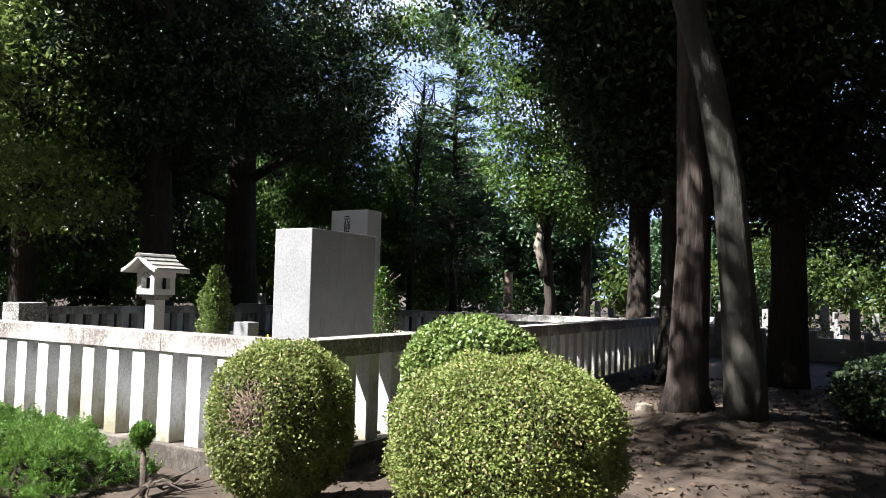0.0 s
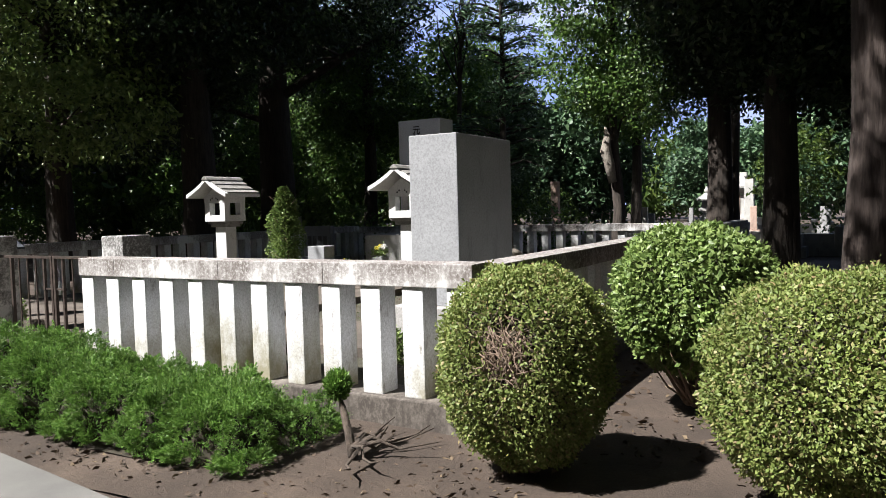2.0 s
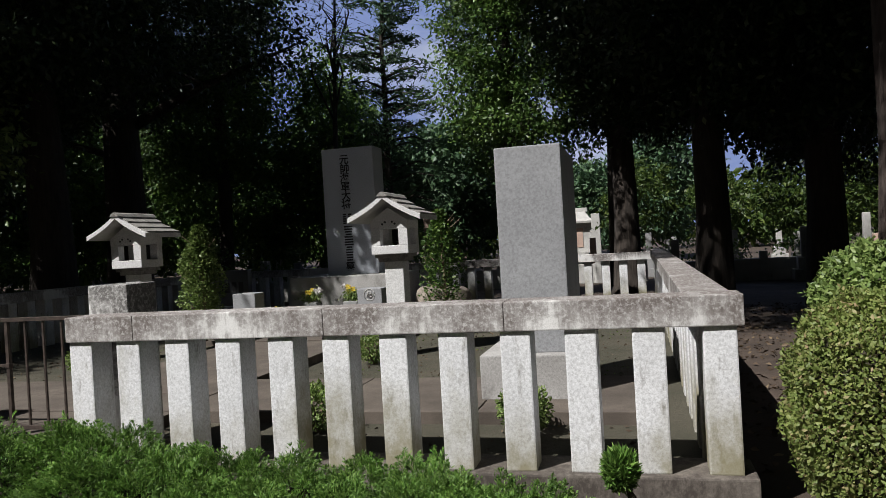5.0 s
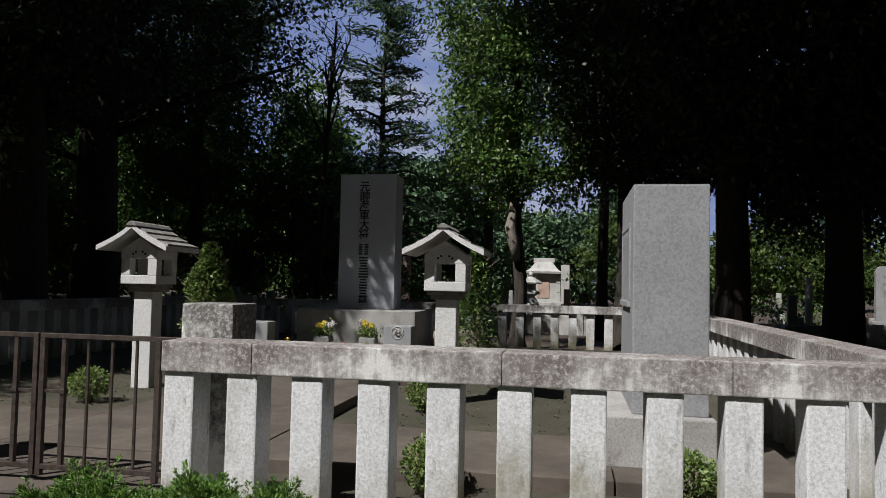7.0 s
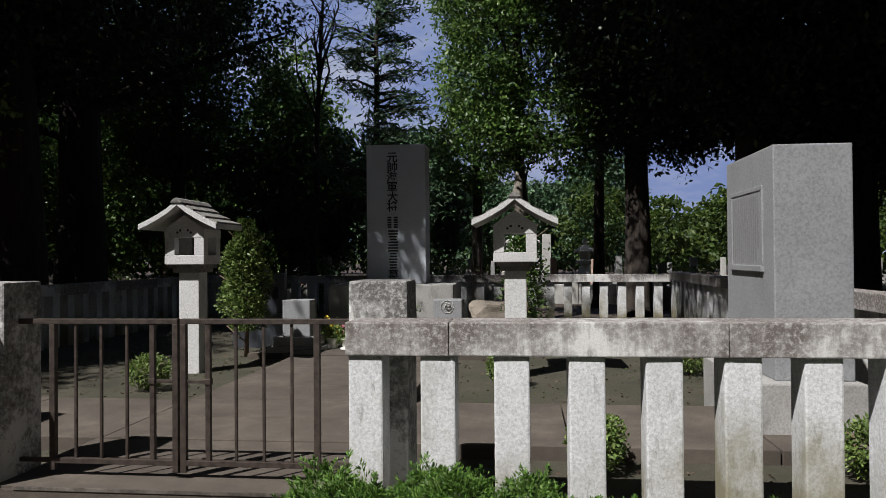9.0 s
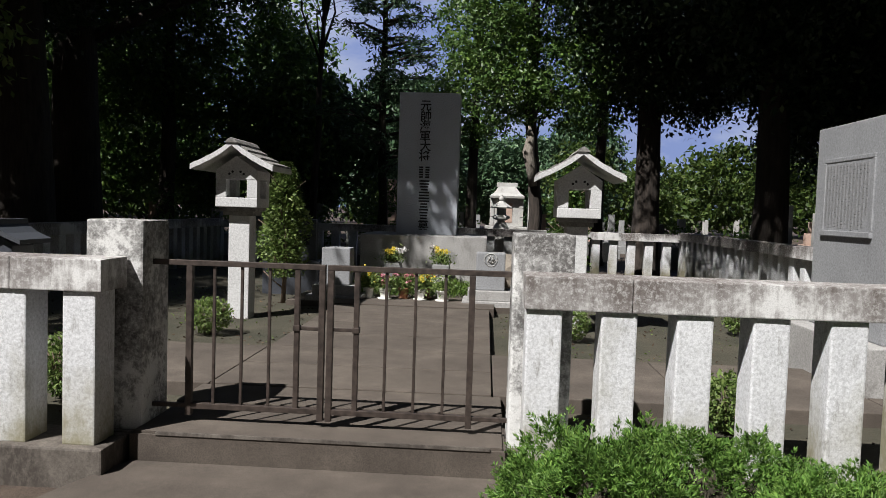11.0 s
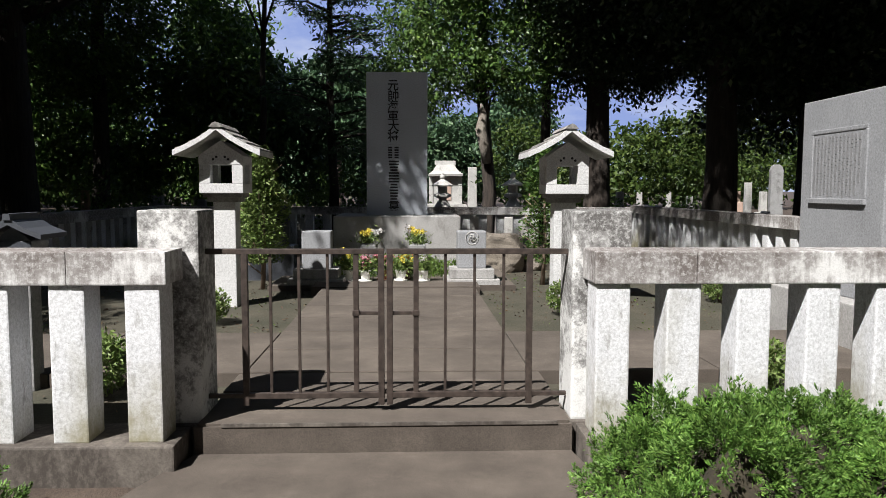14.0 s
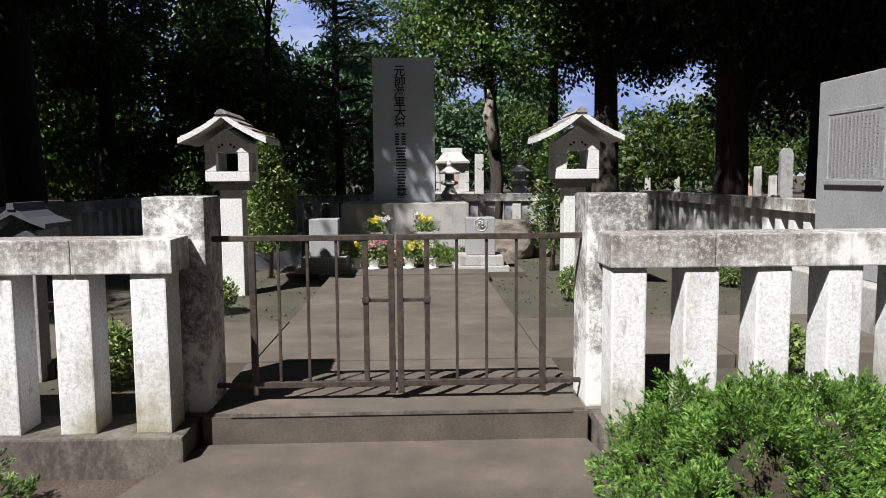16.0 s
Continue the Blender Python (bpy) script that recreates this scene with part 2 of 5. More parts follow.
sky_e = node(sky_t, "ShaderNodeEmission", Color=sky_c, Strength=0.6)
sky_t.links.new(sky_e.outputs[0], sky_out.inputs[0])


# ---- building helpers ----
def thing(name, loc, label, category, group="", kind="", rz=0):
    ob = new(name)
    ob.matrix_world = pose(*loc, 0, 0, rz)
    ob.empty_display_size = 0.1
    return tagged(ob, label, category, group, kind)


def mesh_object(name, bm, mat, parent=None, label=""):
    me = bpy.data.meshes.new(name)
    bm.to_mesh(me)
    bm.free()
    if mat:
        me.materials.append(mat)
    ob = new(name, me)
    if parent is not None:
        ob.parent = parent
    if label:
        ob["label"] = label
    return ob


part = mesh_object


def sky_backdrop():
    bm = bmesh.new()
    arc = [radians(18 + k * 7.0) for k in range(21)]
    lo = [bm.verts.new((900 * math.cos(q), 900 * math.sin(q), -30)) for q in arc]
    hi = [bm.verts.new((900 * math.cos(q), 900 * math.sin(q), 620)) for q in arc]
    for k in range(len(arc) - 1):
        bm.faces.new((lo[k], lo[k + 1], hi[k + 1], hi[k])).smooth = True
    return tagged(mesh_object("backdrop", bm, M_SKY), "pale blue sky with thin white cloud", "sky", kind="structure")


sky_backdrop()


def add_box(bm, x0, x1, y0, y1, z0, z1, bevel=0.0, taper=0.0):
    """A box; taper draws the top in by that many metres a side."""
    vs = [bm.verts.new(v) for v in ((x0, y0, z0), (x1, y0, z0), (x1, y1, z0), (x0, y1, z0),
                                    (x0 + taper, y0 + taper, z1), (x1 - taper, y0 + taper, z1), (x1 - taper, y1 - taper, z1), (x0 + taper, y1 - taper, z1))]
    fs = [bm.faces.new([vs[i] for i in q]) for q in ((3, 2, 1, 0), (4, 5, 6, 7), (0, 1, 5, 4), (1, 2, 6, 5), (2, 3, 7, 6), (3, 0, 4, 7))]
    if bevel:
        bmesh.ops.bevel(bm, geom=list({e for f in fs for e in f.edges}), offset=bevel, segments=2, profile=0.6, affect="EDGES")
    return bm


def box(name, parent, mat, x0, x1, y0, y1, z0, z1, bevel=0.012, taper=0.0, label=""):
    return part(name, add_box(bmesh.new(), x0, x1, y0, y1, z0, z1, bevel, taper), mat, parent, label)


def lathe(bm, profile, n=16, cx=0, cy=0):
    """Turn (radius, z) pairs round the upright axis."""
    rings = []
    for r, z in profile:
        rings.append([bm.verts.new((cx + max(r, 0.001) * math.cos(i * math.tau / n), cy + max(r, 0.001) * math.sin(i * math.tau / n), z)) for i in range(n)])
    for a, b in zip(rings, rings[1:]):
        for i in range(n):
            f = bm.faces.new((a[i], a[(i + 1) % n], b[(i + 1) % n], b[i]))
            f.smooth = n > 8
    bm.faces.new(rings[0][::-1])
    bm.faces.new(rings[-1])
    return bm


def prism(bm, outline, y0, y1):
    """An outline in x, z pushed along y."""
    a = [bm.verts.new((x, y0, z)) for x, z in outline]
    b = [bm.verts.new((x, y1, z)) for x, z in outline]
    bm.faces.new(a)
    bm.faces.new(b[::-1])
    for i in range(len(a)):
        j = (i + 1) % len(a)
        bm.faces.new((a[j], a[i], b[i], b[j]))
    bmesh.ops.recalc_face_normals(bm, faces=bm.faces)
    return bm


def tube(bm, pts, radii, n=8, ridges=0.0, seed=0):
    """A tapering limb along points."""
    rng = random.Random(seed)
    ph = [rng.uniform(0.8, 1.2) for _ in range(n)]
    rings = []
    for k, (p, r) in enumerate(zip(pts, radii)):
        p = Vector(p)
        d = (Vector(pts[min(k + 1, len(pts) - 1)]) - Vector(pts[max(k - 1, 0)])).normalized()
        u = d.orthogonal().normalized() if abs(d.z) < 0.9 else Vector((1, 0, 0)).cross(d).normalized()
        v = d.cross(u)
        rings.append([bm.verts.new(p + (u * math.cos(i * math.tau / n) + v * math.sin(i * math.tau / n)) * r * (1 + ridges * (ph[i] - 1) * 3)) for i in range(n)])
    for a, b in zip(rings, rings[1:]):
        for i in range(n):
            f = bm.faces.new((a[i], a[(i + 1) % n], b[(i + 1) % n], b[i]))
            f.smooth = True
    bm.faces.new(rings[0][::-1])
    bm.faces.new(rings[-1])
    return bm


def leaf_mesh(name, centres, axes, length, width, mat, rng, fold=0.25, face=None):
    """Many small folded leaves in one mesh. centres, axes: N x 3; length, width: N."""
    n = len(centres)
    a = axes / np.maximum(np.linalg.norm(axes, axis=1, keepdims=True), 1e-6)
    r = rng.normal(size=(n, 3)) if face is None else face + rng.normal(size=(n, 3)) * 0.32
    s = np.cross(a, r)
    s /= np.maximum(np.linalg.norm(s, axis=1, keepdims=True), 1e-6)
    nn = np.cross(a, s)
    L, W = length[:, None], width[:, None]
    co = np.empty((n, 4, 3), np.float32)
    co[:, 0] = centres - a * L / 2
    co[:, 1] = centres + s * W / 2 + nn * W * fold
    co[:, 2] = centres + a * L / 2
    co[:, 3] = centres - s * W / 2 + nn * W * fold
    base = (np.arange(n) * 4)[:, None]
    faces = np.concatenate([base + [0, 1, 2], base + [0, 2, 3]], axis=1).reshape(-1).astype(np.int32)
    me = bpy.data.meshes.new(name)
    me.vertices.add(n * 4)
    me.vertices.foreach_set("co", co.reshape(-1))
    me.loops.add(len(faces))
    me.loops.foreach_set("vertex_index", faces)
    me.polygons.add(len(faces) // 3)
    me.polygons.foreach_set("loop_start", np.arange(0, len(faces), 3, dtype=np.int32))
    me.polygons.foreach_set("loop_total", np.full(len(faces) // 3, 3, np.int32))
    me.materials.append(mat)
    me.update(calc_edges=True)
    return me


def leafy(name, parent, mat, centres, axes, lo, hi, ratio, seed, label="", face=None):
    rng = np.random.default_rng(seed)
    ln = rng.uniform(lo, hi, len(centres))
    ob = new(name, leaf_mesh(name, centres, axes, ln, ln * ratio, mat, rng, 0.25 if face is None else 0.13, face))
    ob.parent = parent
    if label:
        ob["label"] = label
    return ob


def crown_points(blobs, clumps, per, spread, rng, shell=0.55):
    """Clumped points in a crown made of ellipsoids (x, y, z, rx, ry, rz); clumps keep to each one's outer part."""
    w = np.array([(b[3] * b[4] * b[5]) ** 0.67 for b in blobs])
    pick = rng.choice(len(blobs), clumps, p=w / w.sum())
    B = np.array(blobs)[pick]
    d = rng.normal(size=(clumps, 3))
    d /= np.linalg.norm(d, axis=1, keepdims=True)
    r = rng.uniform(shell, 1.0, (clumps, 1)) ** 0.7
    c = B[:, :3] + d * r * B[:, 3:]
    sz = rng.uniform(0.5, 1.3, (clumps, 1, 1)) * spread
    off = rng.normal(size=(clumps, per, 3)) * sz * np.array([1, 1, 0.55])
    pts = (c[:, None] + off).reshape(-1, 3)
    ax = rng.normal(size=pts.shape) + np.repeat(d, per, 0) * 0.6 + np.array([0, 0, -0.35])
    return pts, ax


# ---- ground ----
def sheet(name, x0, x1, y0, y1, z, nx, ny, mat, amp, label, category):
    bm = bmesh.new()
    xs = [x0 + (x1 - x0) * i / nx for i in range(nx + 1)]
    ys = [y0 + (y1 - y0) * j / ny for j in range(ny + 1)]
    g = [[bm.verts.new((x, y, z + amp * noise.noise((x * 0.9, y * 0.9, 3.1)) + amp * 0.5 * noise.noise((x * 3, y * 3, 7)))) for x in xs] for y in ys]
    for j in range(ny):
        for i in range(nx):
            f = bm.faces.new((g[j][i], g[j][i + 1], g[j + 1][i + 1], g[j + 1][i]))
            f.smooth = True
    return tagged(mesh_object(name, bm, mat), label, category, kind="structure")


def soil_rise(x, y):
    """The soil swells round the feet of the cedars."""
    return 0.27 * math.exp(-(((x + 1.6) / 1.5) ** 2 + ((y - 9.5) / 1.6) ** 2))


def far_ground():
    """One sheet to the horizon; finer near the walk."""
    bm = bmesh.new()
    grid = sorted({*np.arange(-40, 41, 0.5).tolist(), *(s * 40 * 1.5 ** k for k in range(1, 12) for s in (-1, 1))})
    rows = [[bm.verts.new((x - 6, y + 10, -0.05 + soil_rise(x - 6, y + 10) + (0.03 * noise.noise((x * 0.7, y * 0.7, 0)) if abs(x) < 41 and abs(y) < 41 else 0))) for x in grid] for y in grid]
    for a, b in zip(rows, rows[1:]):
        for i in range(len(grid) - 1):
            bm.faces.new((a[i], a[i + 1], b[i + 1], b[i])).smooth = True
    return tagged(mesh_object("ground", bm, M_SOIL), "bare brown soil with dry leaf litter under the trees", "ground", kind="structure")


far_ground()
sheet("flower_bed", -22, 6, 2.75, 4.6, -0.03, 140, 10, M_SOIL, 0.025, "brown soil bed between road and stone fence", "ground")


def slab_object(name, mat, outline, z0, z1, label, category, bevel=0.008):
    bm = bmesh.new()
    lo = [bm.verts.new((x, y, z0)) for x, y in outline]
    hi = [bm.verts.new((x, y, z1)) for x, y in outline]
    bm.faces.new(hi)
    bm.faces.new(lo[::-1])
    for i in range(len(lo)):
        j = (i + 1) % len(lo)
        bm.faces.new((lo[i], lo[j], hi[j], hi[i]))
    bmesh.ops.recalc_face_normals(bm, faces=bm.faces)
    if bevel:
        bmesh.ops.bevel(bm, geom=[e for e in bm.edges if all(v.co.z > z1 - 1e-4 for v in e.verts)], offset=bevel, segments=2, affect="EDGES")
    return tagged(mesh_object(name, bm, mat), label, category, kind="structure")


slab_object("road", M_ROAD, [(-40, -4), (30, -4), (30, 2.35), (-4.5, 2.52), (-7.0, 2.85), (-40, 2.95)], -0.2, 0.0, "worn grey asphalt lane", "road", 0)
apron = slab_object("apron", M_PAVE, [(-11.15, 2.7), (-8.0, 2.7), (-8.42, 4.2), (-8.5, 4.72), (-10.5, 4.72), (-10.66, 4.3)], -0.2, 0.012, "smooth brown-grey concrete apron before the gate step", "pavement")
for v in apron.data.vertices:
    if v.co.z > -0.1:
        v.co.z += max(0.0, v.co.y - 2.9) * 0.02
slab_object("gate_step", M_PAVE, [(-10.5, 4.72), (-8.5, 4.72), (-8.5, 5.3), (-10.5, 5.3)], -0.1, 0.205, "concrete step under the iron gate", "step", 0.015)
slab_object("step_edge", M_PLINTH, [(-10.36, 4.714), (-8.58, 4.714), (-8.58, 4.728), (-10.36, 4.728)], 0.19, 0.2075, "worn pale edge of the concrete step", "step", 0.003)
slab_object("garden_ground", M_GARDEN, [(-14.7, 4.8), (-4.35, 4.8), (-4.35, 17.1), (-14.7, 17.1)], -0.2, 0.13, "dark garden soil with thin moss inside the enclosure", "ground", 0)

# paving inside: a cross walk behind the gate and a centre path to the grave
PAVING = tagged(new("paving"), "brown-grey concrete paving slabs with open joints", "pavement", kind="structure")


def paving_slab(x0, x1, y0, y1, z=0.225):
    box("paving_slab", PAVING, M_PAVE, x0 + 0.006, x1 - 0.006, y0 + 0.006, y1 - 0.006, 0.02, z, 0.006)


for i in range(3):
    paving_slab(-14.3 + i * 1.28, -13.02 + i * 1.28, 5.75, 7.15)
    paving_slab(-8.56 + i * 1.3, -7.26 + i * 1.3, 5.75, 7.15)
paving_slab(-10.5, -8.5, 5.3, 5.75, 0.222)
for j in range(6):
    y0 = 5.75 + j * 0.707
    paving_slab(-10.46, -8.56, y0, y0 + 0.707, 0.228)
paving_slab(-10.6, -8.5, 9.99, 10.5, 0.24)
slab_object("grave_terrace", M_PAVE, [(-11.2, 10.4), (-8.0, 10.4), (-8.0, 13.6), (-11.2, 13.6)], 0.0, 0.2, "low concrete terrace under the grave", "pavement")


# ---- stone fence ----
FENCE = "stone fence enclosing the grave"


def fence_run(origin, rz, length, n, label, joints, rail_top=1.13, h0=0.17, group=FENCE):
    """Local x runs along the fence; the outer face looks to -y."""
    f = thing("stone_fence", origin, label, "fence", group, rz=rz)
    d = 0.28
    cuts = [0.0, *joints, length]
    for a, b in zip(cuts, cuts[1:]):
        box("rail", f, M_RAIL, a + 0.001, b - 0.001, 0, d, rail_top - 0.165, rail_top, 0.007, label="lichen-stained top rail")
    w, pitch = 0.174, (length - 0.225) / (n - 1)
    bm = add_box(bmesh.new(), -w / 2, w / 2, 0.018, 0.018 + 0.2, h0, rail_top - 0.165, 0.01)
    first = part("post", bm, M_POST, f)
    first.location.x = 0.1
    for i in range(1, n):
        o = new("post", first.data)
        o.parent = f
        o.location.x = 0.1 + i * pitch
        o.rotation_euler.z = 0.012 * math.sin(i * 2.7)
    box("plinth", f, M_PLINTH, -0.03, length * 0.5, -0.04, 0.34, -0.15, h0 + 0.004, 0.012, label="stained low concrete plinth")
    box("plinth", f, M_PLINTH, length * 0.5 + 0.004, length + 0.03, -0.04, 0.34, -0.15, h0 + 0.004, 0.012)
    return f


fence_run((-8.44, 4.525, 0), 0, 4.22, 12, "weathered white granite fence with square posts and lichened rail", [0.52, 1.85, 2.95])
fence_run((-14.8, 4.525, 0), 0, 4.24, 12, "white granite fence with square posts beside the gate", [0.9, 2.0, 3.76])
fence_run((-4.22, 4.81, 0), 90, 12.4, 33, "long granite side fence, its outer face in shade", [1.9, 3.8, 5.7, 7.6, 9.5], 1.10, 0.1)
fence_run((-14.78, 17.21, 0), -90, 12.4, 33, "granite side fence in tree shade", [1.9, 3.8, 5.7, 7.6, 9.5], 1.08, 0.1)
fence_run((-4.22, 17.5, 0), 180, 10.56, 28, "granite back fence half in shade", [2.1, 4.2, 6.3, 8.4], 1.05, 0.1)


def gate_pillar(x0, x1, label):
    p = thing("gate_pillar", ((x0 + x1) / 2, 4.98, 0.1), label, "pillar", "gate pillars")
    w = (x1 - x0) / 2
    box("shaft", p, M_PILLAR, -w, w, -0.165, 0.165, 0.08, 1.225, 0.014)
    box("foot", p, M_PLINTH, -w - 0.03, w + 0.03, -0.2, 0.2, -0.2, 0.083, 0.01)
    return p


gate_pillar(-10.80, -10.48, "square granite gate pillar mottled with black lichen")
gate_pillar(-8.49, -8.17, "square granite gate pillar mottled with black lichen")


def gate_leaf(x0, x1, hinge_left, label):
    g = thing("iron_gate", (x0, 4.95, 0.22), label, "gate", "gate leaves")
    w = x1 - x0
    b = lambda n, a, c, z0, z1, t=0.016: box(n, g, M_IRON, a, c, -t, t, z0, z1, 0.003)
    ha, hb = (-0.19, w) if hinge_left else (0, w + 0.2)
    b("top_bar", ha, hb, 0.862, 0.892, 0.018)
    b("bottom_bar", 0, w, 0.058, 0.09, 0.016)
    b("hinge_bar", ha if hinge_left else w, 0 if hinge_left else hb, 0.062, 0.086, 0.012)
    b("stile", 0, 0.034, 0.02, 0.862, 0.017)
    b("stile", w - 0.034, w, 0.02, 0.862, 0.017)
    for k in range(1, 5):
        x = w * k / 5
        thick = (k == 4) if hinge_left else (k == 1)
        r = 0.0145 if thick else 0.008
        b("picket", x - r, x + r, 0.08, 0.862, r)
    lo, hi = (w * 0.8, w) if hinge_left else (0, w * 0.2)
    b("latch_bar", lo, hi, 0.525, 0.545, 0.009)
    e = w * 0.8 if hinge_left else w * 0.2
    b("latch_knob", e - 0.019, e + 0.019, 0.52, 0.552, 0.021)
    return g


gate_leaf(-10.29, -9.51, True, "closed brown iron picket gate leaf")
gate_leaf(-9.497, -8.685, False, "closed brown iron picket gate leaf")


# ---- grave ----
def stele():
    s = thing("grave_stele", (-9.58, 12.6, 1.035), "tall dark grey granite grave stele with carved black writing", "gravestone")
    box("stone", s, M_STELE, -0.475, 0.475, 0, 0.5, 0, 2.215, 0.008)
    return s


STELE = stele()


def pedestal():
    p = thing("grave_pedestal", (-9.57, 12.0, 0.2), "broad grey granite pedestal block below the stele", "pedestal")
    box("block", p, M_PED, -0.95, 0.95, 0, 1.4, 0, 0.835, 0.012)
    return p


pedestal()


def inscribed_slab():
    s = thing("memorial_slab", (-5.555, 6.9, 0.13), "tall pale grey granite memorial slab with framed inscription", "memorial stone")
    box("slab", s, M_GREY, -0.265, 0.265, -0.6, 0.6, 0.44, 2.09, 0.01)
    box("base", s, M_PED, -0.45, 0.30, -0.72, 0.72, -0.1, 0.44, 0.012, label="low granite base block")
    f = [("panel_frame", -0.41, 0.41, 1.79, 1.825), ("panel_frame", -0.41, 0.41, 1.195, 1.24), ("panel_frame", -0.41, -0.375, 1.24, 1.79), ("panel_frame", 0.375, 0.41, 1.24, 1.79)]
    for n, y0, y1, z0, z1 in f:
        box(n, s, M_GREY, -0.290 if z1 < 1.3 else -0.278, -0.26, 0.0 + y0 + 0.03, y1 + 0.03, z0, z1, 0.006)
    panel = box("text_panel", s, M_GREY, -0.272, -0.26, -0.345, 0.405, 1.24, 1.79, 0.0, label="panel with fine carved columns of writing")
    rng = random.Random(4)
    bm = bmesh.new()
    for c in range(13):
        y = 0.37 - c * 0.054
        z = 1.765
        end = 1.27 + (rng.random() * 0.2 if c in (6, 12) else 0)
        while z > end:
            h = rng.uniform(0.018, 0.026)
            add_box(bm, -0.2745, -0.2715, y - 0.014, y + 0.014, z - h, z)
            z -= h + 0.006
    part("writing", bm, M_ETCH, panel, "columns of small illegible characters")
    return s


inscribed_slab()


def lantern(x, y, label):
    """Square stone lantern on a plain post, with a gabled roof whose ridge runs to the front."""
    l = thing("stone_lantern", (x, y, 0.095), label, "lantern", "pair of stone lanterns")
    box("post", l, M_LANTERN, -0.12, 0.12, -0.12, 0.12, -0.05, 1.2, 0.01)
    box("collar", l, M_ROOF, -0.17, 0.17, -0.17, 0.17, 1.2, 1.25, 0.008)
    box("tray", l, M_ROOF, -0.205, 0.205, -0.205, 0.205, 1.25, 1.295, 0.008)
    w = 0.235
    box("fire_box_sill", l, M_LANTERN, -w, w, -w, w, 1.295, 1.40, 0.008)
    for sx in (-1, 1):
        for sy in (-1, 1):
            cx, cy = sx * (w - 0.06), sy * (w - 0.06)
            box("corner_post", l, M_LANTERN, cx - 0.058, cx + 0.058, cy - 0.058, cy + 0.058, 1.40, 1.605, 0.005)
    bm = bmesh.new()
    prism(bm, [(-w, 1.605), (w, 1.605), (w, 1.70), (0.0, 1.86), (-w, 1.70)], -w, w)
    part("gable_block", bm, M_LANTERN, l)
    # black discs in place of the shade inside pierced holes
    for hx, hz in ((-0.08, 1.66), (-0.045, 1.685), (0.045, 1.685), (0.08, 1.66)):
        bm = bmesh.new()
        ring = [(hx + 0.014 * math.cos(k * math.tau / 10), hz + 0.014 * math.sin(k * math.tau / 10)) for k in range(10)]
        part("hole_disc", prism(bm, ring, -w - 0.002, -w + 0.01), M_CARVE, l)
    # roof: two thick slopes, each with overlapping courses that flare at the eaves
    top = lambda u: 2.02 - 0.30 * (u ** 0.85) + 0.03 * u * u
    for sx in (-1, 1):
        us = [0, 0.25, 0.5, 0.75, 1.0]
        out = [(sx * 0.455 * u, top(u)) for u in us] + [(sx * 0.455 * u, top(u) - 0.058) for u in us[::-1]]
        slope = part("roof_slope", prism(bmesh.new(), out, -0.42, 0.36), M_LANTERN, l, "weathered stone roof slope")
        for k in range(3):
            u0, u1 = 0.08 + k * 0.31, 0.36 + k * 0.31
            c = [(sx * 0.455 * u0, top(u0) + 0.004), (sx * 0.455 * u1, top(u1) + 0.022), (sx * 0.455 * u1, top(u1) + 0.001), (sx * 0.455 * u0, top(u0) - 0.004)]
            part("roof_course", prism(bmesh.new(), c, -0.36, 0.365), M_ROOF, slope)
    part("ridge_cap", prism(bmesh.new(), [(-0.07, 1.99), (0, 1.99), (0.07, 1.99), (0.035, 2.03), (0, 2.045), (-0.035, 2.03)], -0.435, 0.375), M_ROOF, l)
    return l


lantern(-11.41, 9.25, "pale granite lantern with gabled roof on a square post")
lantern(-7.65, 9.2, "pale granite lantern with gabled roof on a square post")


